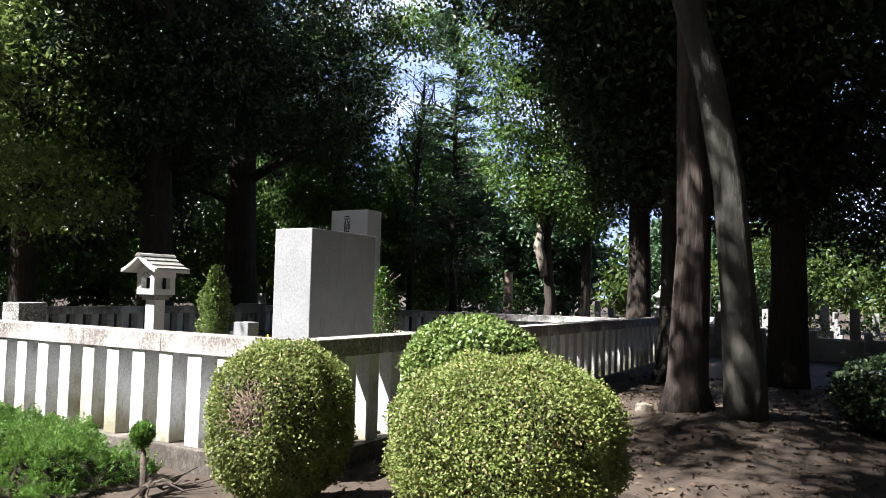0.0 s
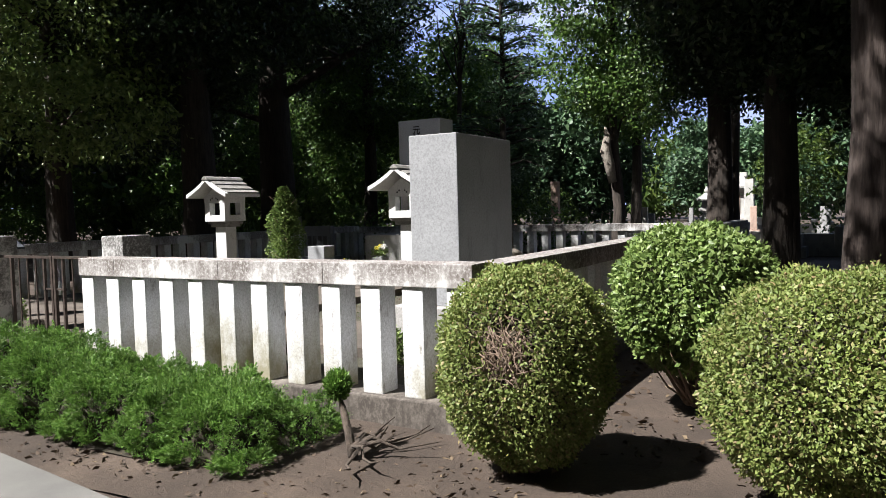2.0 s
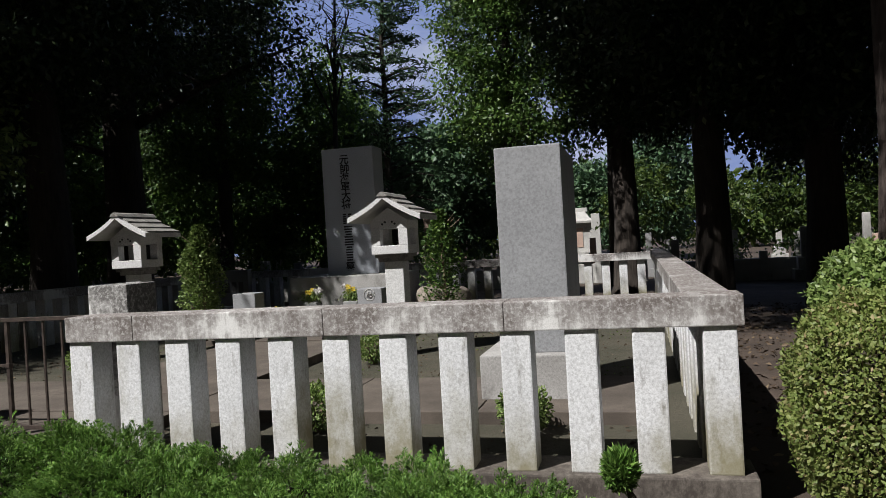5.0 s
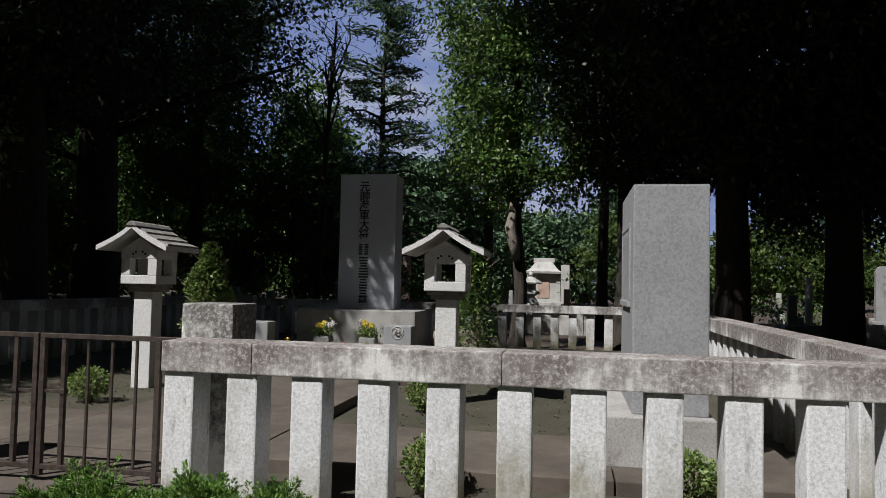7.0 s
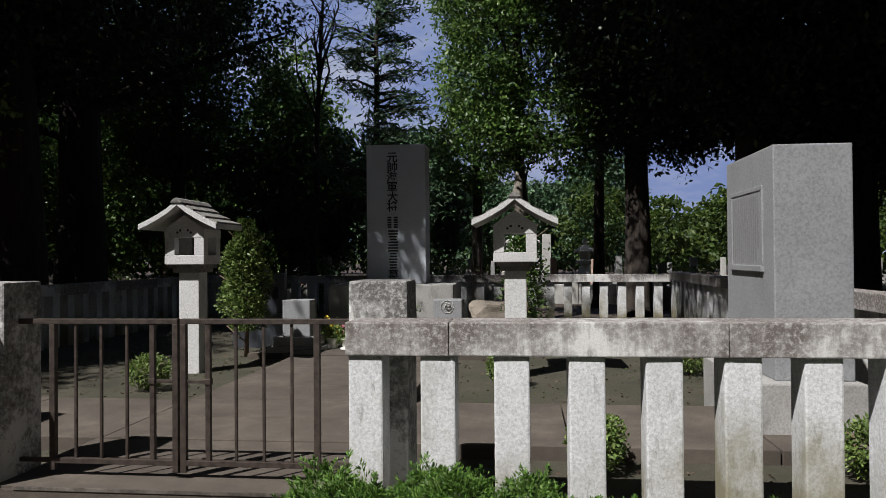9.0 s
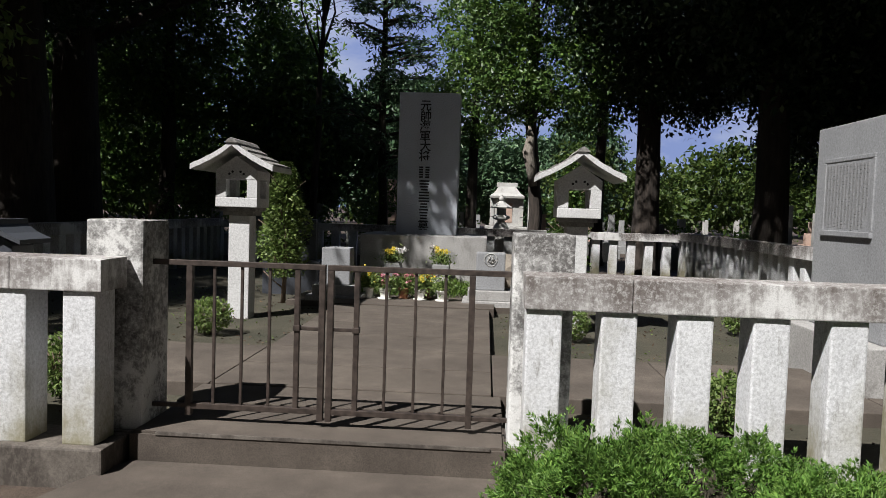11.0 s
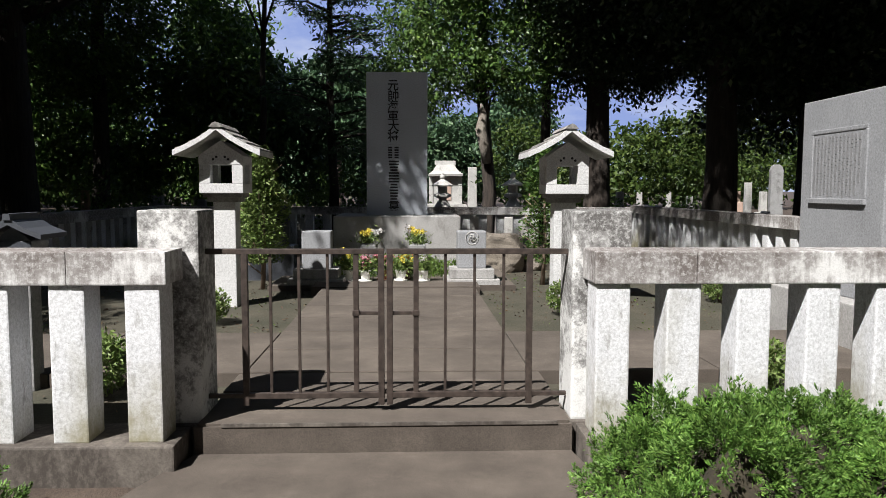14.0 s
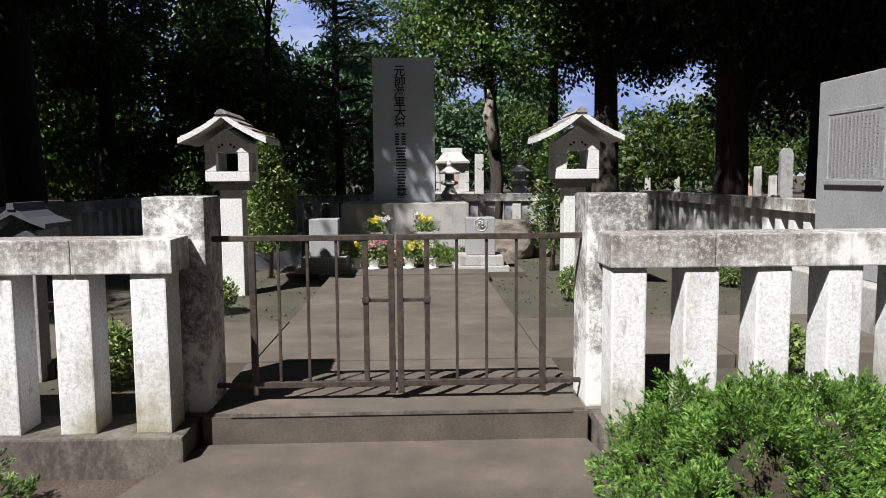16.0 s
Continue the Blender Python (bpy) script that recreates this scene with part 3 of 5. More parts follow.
# ---- shrubs in front ----
def clipped_bush(name, x, y, rx, ry, z0, z1, n, mat, label, seed, leaf=(0.016, 0.032), bare=None):
    b = thing(name, (x, y, 0), label, "bush", "clipped bushes")
    rng = np.random.default_rng(seed)
    cz, rz = (z0 + z1) / 2, (z1 - z0) / 2
    d = rng.normal(size=(n, 3))
    d /= np.linalg.norm(d, axis=1, keepdims=True)
    # squarish dome, lumpy
    sq = (np.abs(d) ** 2.7).sum(1, keepdims=True) ** (-1 / 2.7)
    lump = 1 + 0.045 * np.sin(d[:, :1] * 7 + seed) * np.cos(d[:, 1:2] * 8) + 0.03 * np.sin(d[:, 2:] * 13 + d[:, :1] * 11)
    r = sq * lump * (1 - np.abs(rng.normal(size=(n, 1))) * 0.075 + 0.025 * rng.normal(size=(n, 1)))
    R = np.array([rx, ry, rz])
    low = np.clip((d[:, 2:] + 0.2) * -0.9, 0, 1) * 0.28
    p = d * r * R * np.concatenate([1 - low, 1 - low, np.ones_like(low)], 1) + [0, 0, cz]
    keep = p[:, 2] > 0.03
    if bare is not None:
        q = np.array(bare)
        q = q / np.linalg.norm(q)
        dd = np.linalg.norm(d * [1, 1, 0.9] - q, axis=1)
        keep &= (dd > 0.33) | (rng.random(n) < np.clip((dd - 0.12) * 1.6, 0.06, 0.4))
    p, dk = p[keep], d[keep]
    ax = dk * 0.7 + rng.normal(size=p.shape) * 0.75
    leafy("foliage", b, mat, p, ax, *leaf, 0.55, seed + 1, face=dk * 0.5 + np.array([-0.05, -0.08, 0.14]))
    # solid dark core in place of the shade inside the bush
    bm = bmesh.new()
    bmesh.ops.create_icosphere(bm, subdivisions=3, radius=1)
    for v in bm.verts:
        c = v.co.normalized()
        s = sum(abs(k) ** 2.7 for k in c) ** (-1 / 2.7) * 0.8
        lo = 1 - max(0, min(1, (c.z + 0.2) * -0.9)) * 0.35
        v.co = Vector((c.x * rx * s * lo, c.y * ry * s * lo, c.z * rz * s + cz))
    part("shade_core", bm, M_CORE, b, "solid core coloured dark like the shade among twigs")
    bm = bmesh.new()
    rr = random.Random(seed)
    for i in range(80 if bare is not None else 46):
        a, e = rr.uniform(0, math.tau), rr.uniform(-0.7, 0.9)
        if bare is not None and i < 58:
            a = math.atan2(bare[1], bare[0]) + rr.uniform(-0.3, 0.3)
            e = bare[2] + rr.uniform(-0.25, 0.25)
        k = math.sqrt(max(0, 1 - e * e)) if abs(e) < 1 else 0
        end = Vector((math.cos(a) * k * rx * 0.97, math.sin(a) * k * ry * 0.97, cz + e * rz * 0.95))
        root = Vector((rr.uniform(-0.08, 0.08), rr.uniform(-0.08, 0.08), 0.0))
        mid = root.lerp(end, 0.55) + Vector((rr.uniform(-0.08, 0.08), rr.uniform(-0.08, 0.08), rr.uniform(-0.1, 0.1)))
        tube(bm, [root, mid, end], [0.014, 0.008, 0.003], 4)
    if bare is not None:
        # a tangle of fine dead twigs across the bare patch
        a0 = math.atan2(bare[1], bare[0])
        for i in range(150):
            a, e = a0 + rr.gauss(0, 0.2), bare[2] - 0.05 + rr.gauss(0, 0.15)
            k = math.sqrt(max(0.05, 1 - e * e))
            at = Vector((math.cos(a) * k * rx * 0.95, math.sin(a) * k * ry * 0.95, cz + e * rz)) * 1.0
            way = Vector((rr.uniform(-1, 1), rr.uniform(-0.5, 0.2), rr.uniform(-0.8, 1))).normalized() * rr.uniform(0.05, 0.13)
            tube(bm, [at - way, at + Vector((0, rr.uniform(-0.02, 0.02), 0.01)), at + way], [0.0035, 0.003, 0.0015], 4)
    part("twig_mass", bm, M_TWIG, b, "dry bare twigs")
    return b


clipped_bush("clipped_bush", -3.64, 4.07, 0.465, 0.455, 0.02, 1.16, 56000, M_BUSH, "round clipped azalea bush with a bare brown patch", 11, (0.016, 0.032), bare=(0.16, -1.0, 0.3))
clipped_bush("clipped_bush", -1.97, 4.27, 0.68, 0.66, 0.0, 1.15, 84000, M_BUSH, "large round clipped yellow-green azalea bush", 23, (0.016, 0.032))
clipped_bush("clipped_bush", -3.06, 5.85, 0.56, 0.56, 0.24, 1.33, 30000, M_BUSHG, "loose fresh green clipped shrub beside the fence", 37, (0.03, 0.06))
clipped_bush("clipped_bush", 0.42, 10.2, 0.85, 0.8, 0.0, 0.92, 14000, M_LEAFSHADE, "dark green shrub in deep tree shade", 41, (0.05, 0.09))


def juniper(name, x0, x1, y0, y1, profile, sprays, label, seed):
    """Creeping juniper: feathery plumes crowded on a lumpy mound; profile gives its height along x."""
    j = thing(name, ((x0 + x1) / 2, (y0 + y1) / 2, 0), label, "shrub", "creeping junipers")
    rng = np.random.default_rng(seed)
    hx, hy = (x1 - x0) / 2, (y1 - y0) / 2
    px, ph = zip(*profile)
    cells = rng.uniform([-1, -1], [1, 1], (int(hx * hy * 105), 2))
    cells_h = rng.uniform(0.86, 1.08, len(cells))

    def mound(u, v):
        v = v * (1 + 0.13 * np.sin(u * 8.0 * hx + seed) + 0.09 * np.sin(u * 19.0 * hx))
        h = np.interp(u, px, ph) * np.clip(1.1 - np.maximum(np.abs(u) ** 14, np.abs(v) ** 5.0), 0, 1) ** 0.6
        d2 = ((u[:, None] - cells[:, 0]) * hx) ** 2 + ((v[:, None] - cells[:, 1]) * hy) ** 2
        k = d2.argmin(1)
        near = np.sqrt(d2[np.arange(len(u)), k])
        return h * cells_h[k] - 1.25 * np.clip(near, 0, 0.17), near, k

    u, v = rng.uniform(-1, 1, sprays), np.sin(rng.uniform(-1, 1, sprays) * 1.45) / math.sin(1.45)
    hgt, near, k = mound(u, v)
    hang = np.where(np.abs(v) > 0.82, rng.uniform(0.1, 1.0, sprays), 1.0)
    base = np.stack([u * hx, v * hy, np.maximum((hgt - 0.05) * hang, 0.02)], 1)
    from_cell = np.stack([(u - cells[k, 0]) * hx, (v - cells[k, 1]) * hy, np.zeros(sprays)], 1) / 0.12
    out = from_cell * 1.1 + np.stack([u ** 5 * 0.7, v ** 3 * 0.9 - 0.1, np.full(sprays, 0.75)], 1) + rng.normal(size=(sprays, 3)) * 0.28
    out /= np.linalg.norm(out, axis=1, keepdims=True)
    per = 38
    # needles stand in short side tufts along each plume
    s = np.sqrt(rng.uniform(0.02, 1, (sprays, per, 1)))
    ln = rng.uniform(0.05, 0.115, (sprays, 1, 1)) * (1 + 0.5 * (rng.random((sprays, 1, 1)) < 0.06))
    flat = np.cross(out, rng.normal(size=(sprays, 3)))
    flat /= np.linalg.norm(flat, axis=1, keepdims=True)
    way = np.where(rng.random((sprays, per, 1)) < 0.5, -1.0, 1.0)
    side = flat[:, None] * way + rng.normal(size=(sprays, per, 3)) * 0.45
    p = base[:, None] + out[:, None] * s * ln + side * (1.05 - s) * ln * 0.42
    ax = out[:, None] * 0.9 + side * 0.6
    p, ax = p.reshape(-1, 3), ax.reshape(-1, 3)
    ok = (p[:, 2] > 0.005) & (np.repeat(hgt, per) > 0.03)
    leafy("needles", j, M_JUNIPER, p[ok], ax[ok], 0.014, 0.029, 0.27, seed + 5)
    # dark sheet under the plumes in place of shade between them
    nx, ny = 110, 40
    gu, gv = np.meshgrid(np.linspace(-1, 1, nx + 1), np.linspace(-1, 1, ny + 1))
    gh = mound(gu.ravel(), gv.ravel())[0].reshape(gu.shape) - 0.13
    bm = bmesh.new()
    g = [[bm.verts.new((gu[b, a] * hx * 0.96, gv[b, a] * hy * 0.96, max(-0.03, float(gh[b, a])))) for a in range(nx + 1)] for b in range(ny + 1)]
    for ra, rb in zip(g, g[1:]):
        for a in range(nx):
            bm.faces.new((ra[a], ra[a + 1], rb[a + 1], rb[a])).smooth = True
    part("shade_core", bm, M_CORE, j, "solid core coloured dark for the shade inside")
    return j


juniper("creeping_juniper", -8.56, -5.02, 3.18, 4.2, [(-1, 0.64), (-0.9, 0.66), (-0.5, 0.6), (-0.3, 0.53), (-0.12, 0.43), (0.5, 0.41), (0.85, 0.37), (1, 0.25)], 9500, "bright green creeping juniper hedge before the fence", 3)
juniper("creeping_juniper", -13.6, -11.12, 3.0, 4.25, [(-1, 0.4), (0.7, 0.45), (1, 0.36)], 2600, "low bright green creeping juniper beside the apron", 8)


# ---- trees ----
def trunk_points(x, y, h, lean, wobble, seed, n=8, bend=1.3):
    rr = random.Random(seed)
    return [(lean[0] * (k / n) ** bend + rr.uniform(-1, 1) * wobble * (k > 0), lean[1] * (k / n) ** bend + rr.uniform(-1, 1) * wobble * (k > 0), h * k / n - 0.1 * (k == 0)) for k in range(n + 1)]


def tree(name, x, y, h, r, lean, blobs, clumps, per, spread, leaf, leafmat, barkmat, label, seed, wobble=0.05, flare=1.7, limbs=8, shell=0.5, limb_r=0.28, category="tree", bend=1.3):
    t = thing(name, (x, y, soil_rise(x, y)), label, category, "trees")
    pts = trunk_points(x, y, h, lean, wobble, seed, 8, bend)
    # a flared foot
    pts = [pts[0], tuple(np.array(pts[0]) + (0, 0, 0.35)), *pts[1:]]
    n = len(pts) - 1
    radii = [r * flare, r * 1.2] + [r * (1.08 - 0.75 * k / (n - 1)) for k in range(1, n)]
    bm = tube(bmesh.new(), pts, radii, 26, 0.16, seed)
    part("trunk", bm, barkmat, t)
    rr = random.Random(seed)
    for i in range(limbs):
        b = blobs[i % len(blobs)]
        tgt = Vector((b[0] + rr.uniform(-0.6, 0.6) * b[3], b[1] + rr.uniform(-0.6, 0.6) * b[4], b[2] + rr.uniform(-0.4, 0.5) * b[5]))
        zz = min(max(tgt.z - rr.uniform(0.5, 2.5), h * 0.25), h * 0.97)
        k = zz / h
        j = min(int(k * 8), 7)
        P = [Vector(p) for p in trunk_points(x, y, h, lean, wobble, seed, 8, bend)]
        root = P[j].lerp(P[j + 1], k * 8 - j)
        mid = root.lerp(tgt, 0.5) + Vector((rr.uniform(-0.3, 0.3), rr.uniform(-0.3, 0.3), rr.uniform(-0.1, 0.4)))
        lr = r * limb_r * rr.uniform(0.6, 1.2)
        bm = bmesh.new()
        tube(bm, [root, root.lerp(mid, 0.5), mid, mid.lerp(tgt, 0.6), tgt], [lr, lr * 0.85, lr * 0.65, lr * 0.4, lr * 0.15], 6)
        for q in range(3):
            a = mid.lerp(tgt, rr.uniform(0, 0.7))
            e = a + Vector((rr.uniform(-1, 1), rr.uniform(-1, 1), rr.uniform(-0.2, 0.8))) * 1.1
            tube(bm, [a, a.lerp(e, 0.5) + Vector((0, 0, 0.08)), e], [lr * 0.35, lr * 0.22, lr * 0.08], 5)
        part("limb", bm, barkmat, t)
    rng = np.random.default_rng(seed)
    p, ax = crown_points(blobs, clumps, per, spread, rng, shell)
    leafy("crown", t, leafmat, p, ax, *leaf, 0.5, seed + 1, face=rng.normal(size=p.shape) * 0.5 + np.array([-0.2, -0.3, 0.6]))
    return t


def conifer(name, x, y, h, r, base, width, layers, per, mat, label, seed, needle=(0.12, 0.28)):
    """A tall conifer: whorls of drooping boughs with gaps of sky."""
    t = thing(name, (x, y, 0), label, "tree", "trees")
    part("trunk", tube(bmesh.new(), trunk_points(x, y, h, (0, 0), 0.06, seed), [r * (1.5 if k == 0 else 1.05 - 0.95 * k / 8) for k in range(9)], 10, 0.08, seed), M_BARKD, t)
    rng = np.random.default_rng(seed)
    rr = random.Random(seed)
    P, A = [], []
    bm = bmesh.new()
    for k in range(layers):
        z = base + (h - base) * (k / layers) ** 0.95
        reach = width * (1 - k / layers) ** 0.7 * rr.uniform(0.6, 1.1) + 0.25
        a = rr.uniform(0, math.tau)
        end = Vector((math.cos(a) * reach, math.sin(a) * reach, z + reach * rr.uniform(-0.12, 0.3)))
        root = Vector((0, 0, z))
        tube(bm, [root, root.lerp(end, 0.5) + Vector((0, 0, 0.1 * reach)), end], [0.05, 0.03, 0.01], 5)
        s = rng.uniform(0.2, 1.05, (per, 1))
        c = np.array(root) + (np.array(end) - np.array(root)) * s + rng.normal(size=(per, 3)) * np.array([0.3, 0.3, 0.13]) * (0.35 + reach * 0.22)
        P.append(c)
        A.append(rng.normal(size=(per, 3)) * 0.7 + np.array([math.cos(a), math.sin(a), 0.15]))
    part("branchwork", bm, M_BARKD, t)
    leafy("crown", t, mat, np.concatenate(P), np.concatenate(A), *needle, 0.22, seed + 1)
    return t


DARK = dict(leaf=(0.1, 0.21), leafmat=M_LEAFSHADE, barkmat=M_BARKD, per=64, spread=0.36)


def dark_tree(name, x, y, h, r, lean, blobs, clumps, label, seed, **kw):
    return tree(name, x, y, h, r, lean, blobs, clumps, label=label, seed=seed, **{**DARK, **kw})


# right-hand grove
# the last three blobs are added above the view to shade the trunks
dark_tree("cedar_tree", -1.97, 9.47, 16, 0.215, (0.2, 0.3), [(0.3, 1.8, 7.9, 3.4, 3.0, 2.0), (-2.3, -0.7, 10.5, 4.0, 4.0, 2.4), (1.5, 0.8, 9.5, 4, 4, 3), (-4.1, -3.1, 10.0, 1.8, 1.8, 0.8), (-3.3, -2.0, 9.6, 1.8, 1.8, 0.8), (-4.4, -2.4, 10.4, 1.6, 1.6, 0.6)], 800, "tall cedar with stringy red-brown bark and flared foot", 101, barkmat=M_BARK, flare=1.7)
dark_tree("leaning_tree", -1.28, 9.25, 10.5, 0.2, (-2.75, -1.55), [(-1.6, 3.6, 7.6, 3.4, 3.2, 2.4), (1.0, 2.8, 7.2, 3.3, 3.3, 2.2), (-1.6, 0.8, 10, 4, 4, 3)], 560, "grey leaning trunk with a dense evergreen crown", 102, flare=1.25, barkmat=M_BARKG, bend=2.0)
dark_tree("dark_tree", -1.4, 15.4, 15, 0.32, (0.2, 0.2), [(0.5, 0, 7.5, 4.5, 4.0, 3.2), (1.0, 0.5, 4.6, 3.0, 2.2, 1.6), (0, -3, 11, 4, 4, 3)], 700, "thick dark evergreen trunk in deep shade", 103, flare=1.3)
# blobs at 9.6 and 9.8 m are unseen, added to shade the side fence
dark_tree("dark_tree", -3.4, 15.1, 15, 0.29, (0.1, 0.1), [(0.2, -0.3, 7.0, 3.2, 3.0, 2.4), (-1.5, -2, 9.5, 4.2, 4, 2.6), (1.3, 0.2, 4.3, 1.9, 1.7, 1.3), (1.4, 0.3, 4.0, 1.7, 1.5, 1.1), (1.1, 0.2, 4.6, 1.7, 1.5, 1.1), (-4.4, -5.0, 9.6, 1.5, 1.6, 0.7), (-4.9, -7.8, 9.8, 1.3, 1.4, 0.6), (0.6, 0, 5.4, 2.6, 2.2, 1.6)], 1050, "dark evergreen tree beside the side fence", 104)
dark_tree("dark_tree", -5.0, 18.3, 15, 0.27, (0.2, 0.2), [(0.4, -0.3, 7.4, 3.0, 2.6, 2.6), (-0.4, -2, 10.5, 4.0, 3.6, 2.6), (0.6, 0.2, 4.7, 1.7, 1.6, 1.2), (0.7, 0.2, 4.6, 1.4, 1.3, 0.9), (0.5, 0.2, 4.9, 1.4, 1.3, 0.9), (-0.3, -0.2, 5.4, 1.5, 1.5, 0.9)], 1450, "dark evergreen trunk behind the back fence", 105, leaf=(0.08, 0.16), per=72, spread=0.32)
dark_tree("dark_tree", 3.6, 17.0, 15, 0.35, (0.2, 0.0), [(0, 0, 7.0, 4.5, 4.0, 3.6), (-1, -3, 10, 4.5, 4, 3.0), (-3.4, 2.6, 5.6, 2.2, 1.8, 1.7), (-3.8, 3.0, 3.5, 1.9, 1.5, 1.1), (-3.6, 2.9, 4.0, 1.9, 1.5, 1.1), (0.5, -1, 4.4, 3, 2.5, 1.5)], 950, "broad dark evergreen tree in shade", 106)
# middle
PALE = tree("pale_trunk_tree", -7.55, 18.7, 11, 0.15, (-0.3, 0.3), [(-0.2, 0, 6.6, 1.7, 1.5, 1.5), (0.7, 0, 4.7, 1.5, 1.4, 0.75), (-0.6, 0, 8.6, 1.9, 1.7, 1.6), (0.9, 0.2, 7.4, 1.5, 1.4, 1.2), (-0.9, 0.3, 5.4, 1.1, 1.2, 0.9), (0.7, 0.1, 3.9, 1.2, 1.1, 0.6), (-0.5, 0.2, 4.4, 1.0, 1.0, 0.6), (0.2, 0.2, 10.6, 1.9, 1.7, 1.3)], 900, 45, 0.26, (0.08, 0.16), M_LEAFM, M_BARKD, "slim tree with pale twisted trunk and sunlit leaves", 107, wobble=0.1)
part("broken_stub", tube(bmesh.new(), [(-0.02, -0.16, 2.05), (-0.08, -0.2, 2.5), (-0.16, -0.24, 2.85), (-0.12, -0.25, 3.2), (-0.17, -0.25, 3.45)], [0.1, 0.13, 0.14, 0.09, 0.02], 9, 0.15, 4), M_BARKL, PALE, "pale barkless broken branch")
tree("broadleaf_tree", -9.2, 26.5, 12, 0.18, (0.2, 0.2), [(0, 0, 5.2, 1.5, 1.4, 1.6), (0.2, 0, 7.8, 1.6, 1.5, 1.7), (0, 0, 10.4, 1.5, 1.4, 1.6)], 420, 45, 0.3, (0.1, 0.2), M_LEAFM, M_BARKD, "green broadleaf tree behind the stele", 116)
tree("broadleaf_tree", -5.4, 23.0, 12, 0.16, (0.2, 0.2), [(0, 0, 6.4, 1.3, 1.3, 1.3), (0.2, 0, 8.6, 1.5, 1.4, 1.6), (-0.3, 0, 10.6, 1.4, 1.4, 1.4)], 380, 45, 0.3, (0.1, 0.2), M_LEAFM, M_BARKD, "green broadleaf tree behind the back fence", 117)
conifer("pine_tree", -11.4, 20.4, 11.5, 0.13, 2.2, 1.6, 84, 120, M_PINE, "tall wispy pine with gaps between its boughs", 108)
tree("bare_tree", -13.4, 21.0, 9.0, 0.1, (0.3, 0.2), [(0.2, 0, 7.2, 1.0, 1.0, 1.3), (0.4, 0, 8.6, 0.8, 0.8, 0.9)], 22, 14, 0.3, (0.06, 0.12), M_LEAFM, M_BARKD, "thin half-bare tree with branching twigs", 113, limbs=16, limb_r=0.4)
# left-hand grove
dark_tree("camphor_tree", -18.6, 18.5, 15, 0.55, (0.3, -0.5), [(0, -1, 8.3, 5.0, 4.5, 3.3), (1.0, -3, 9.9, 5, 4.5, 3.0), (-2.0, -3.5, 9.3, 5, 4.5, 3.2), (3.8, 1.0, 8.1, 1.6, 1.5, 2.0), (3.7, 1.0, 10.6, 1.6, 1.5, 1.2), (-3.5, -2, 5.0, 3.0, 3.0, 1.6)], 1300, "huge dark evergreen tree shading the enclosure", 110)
# blobs past the main crown are unseen, added to shade stele and back fence
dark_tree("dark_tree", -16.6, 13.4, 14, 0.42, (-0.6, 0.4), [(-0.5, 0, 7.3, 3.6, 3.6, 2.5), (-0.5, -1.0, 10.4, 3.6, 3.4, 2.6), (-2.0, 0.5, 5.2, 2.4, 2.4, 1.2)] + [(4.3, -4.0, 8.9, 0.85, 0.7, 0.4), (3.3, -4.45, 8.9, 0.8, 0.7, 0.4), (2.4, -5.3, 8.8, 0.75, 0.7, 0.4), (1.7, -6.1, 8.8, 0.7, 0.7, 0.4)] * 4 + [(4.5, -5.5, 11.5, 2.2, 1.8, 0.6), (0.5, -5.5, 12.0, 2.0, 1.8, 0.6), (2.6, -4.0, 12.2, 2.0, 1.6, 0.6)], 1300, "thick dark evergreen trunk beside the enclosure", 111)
dark_tree("dark_tree", -18.6, 23.5, 14, 0.24, (0.2, 0.2), [(-1.0, 0, 6.5, 2.8, 2.6, 2.6), (-0.6, -1.0, 9.5, 3.3, 3.3, 3.0), (4.6, -1.5, 10.9, 1.4, 1.4, 0.8)], 800, "dark trunk with dense broadleaf crown", 112, leafmat=M_LEAFM)
tree("broadleaf_tree", -19.6, 11.6, 12, 0.3, (0.5, -0.3), [(0.5, -0.5, 6.5, 3.6, 3.4, 2.6), (0, 0, 9, 3.4, 3.4, 2.6), (1.5, -0.5, 4.0, 2.4, 2.2, 1.2)], 620, 60, 0.4, (0.1, 0.2), M_BUSHG, M_BARKD, "leafy evergreen tree at the edge of the grove", 114)

# added out of view, placed so that its crown shades the left fence
dark_tree("dark_tree", -19.0, 4.8, 12, 0.3, (-0.2, 0.3), [(0.1, -1.3, 8.2, 2.3, 2.0, 1.4), (0.1, 0.9, 8.6, 2.3, 2.0, 1.4), (-1.2, 0, 10.4, 2.2, 2.2, 1.4)], 520, "unseen evergreen tree added to shade the side fence", 118)


# ---- distance ----
def woods(name, spots, leaf, mat, label, seed, clumps, spread=0.7, per=40):
    """A far belt of trees or shrubs, their crowns as one uncountable mass."""
    rng = np.random.default_rng(seed)
    p, ax = crown_points(spots, clumps, per, spread, rng, 0.4)
    ok = p[:, 2] > 0.0
    ln = rng.uniform(*leaf, ok.sum())
    ob = new(name, leaf_mesh(name, p[ok], ax[ok], ln, ln * 0.5, mat, rng))
    return tagged(ob, label, "woods", kind="stuff")


rr = random.Random(9)


def belt(x0, x1, step, ya, yb, h0, h1, w0, w1, base=0.0):
    out = []
    x = x0
    while x < x1:
        h = rr.uniform(h0, h1)
        w = rr.uniform(w0, w1)
        out.append((x, rr.uniform(ya, yb), base + h * 0.5, w, w, h * 0.5))
        x += step * rr.uniform(0.7, 1.3)
    return out


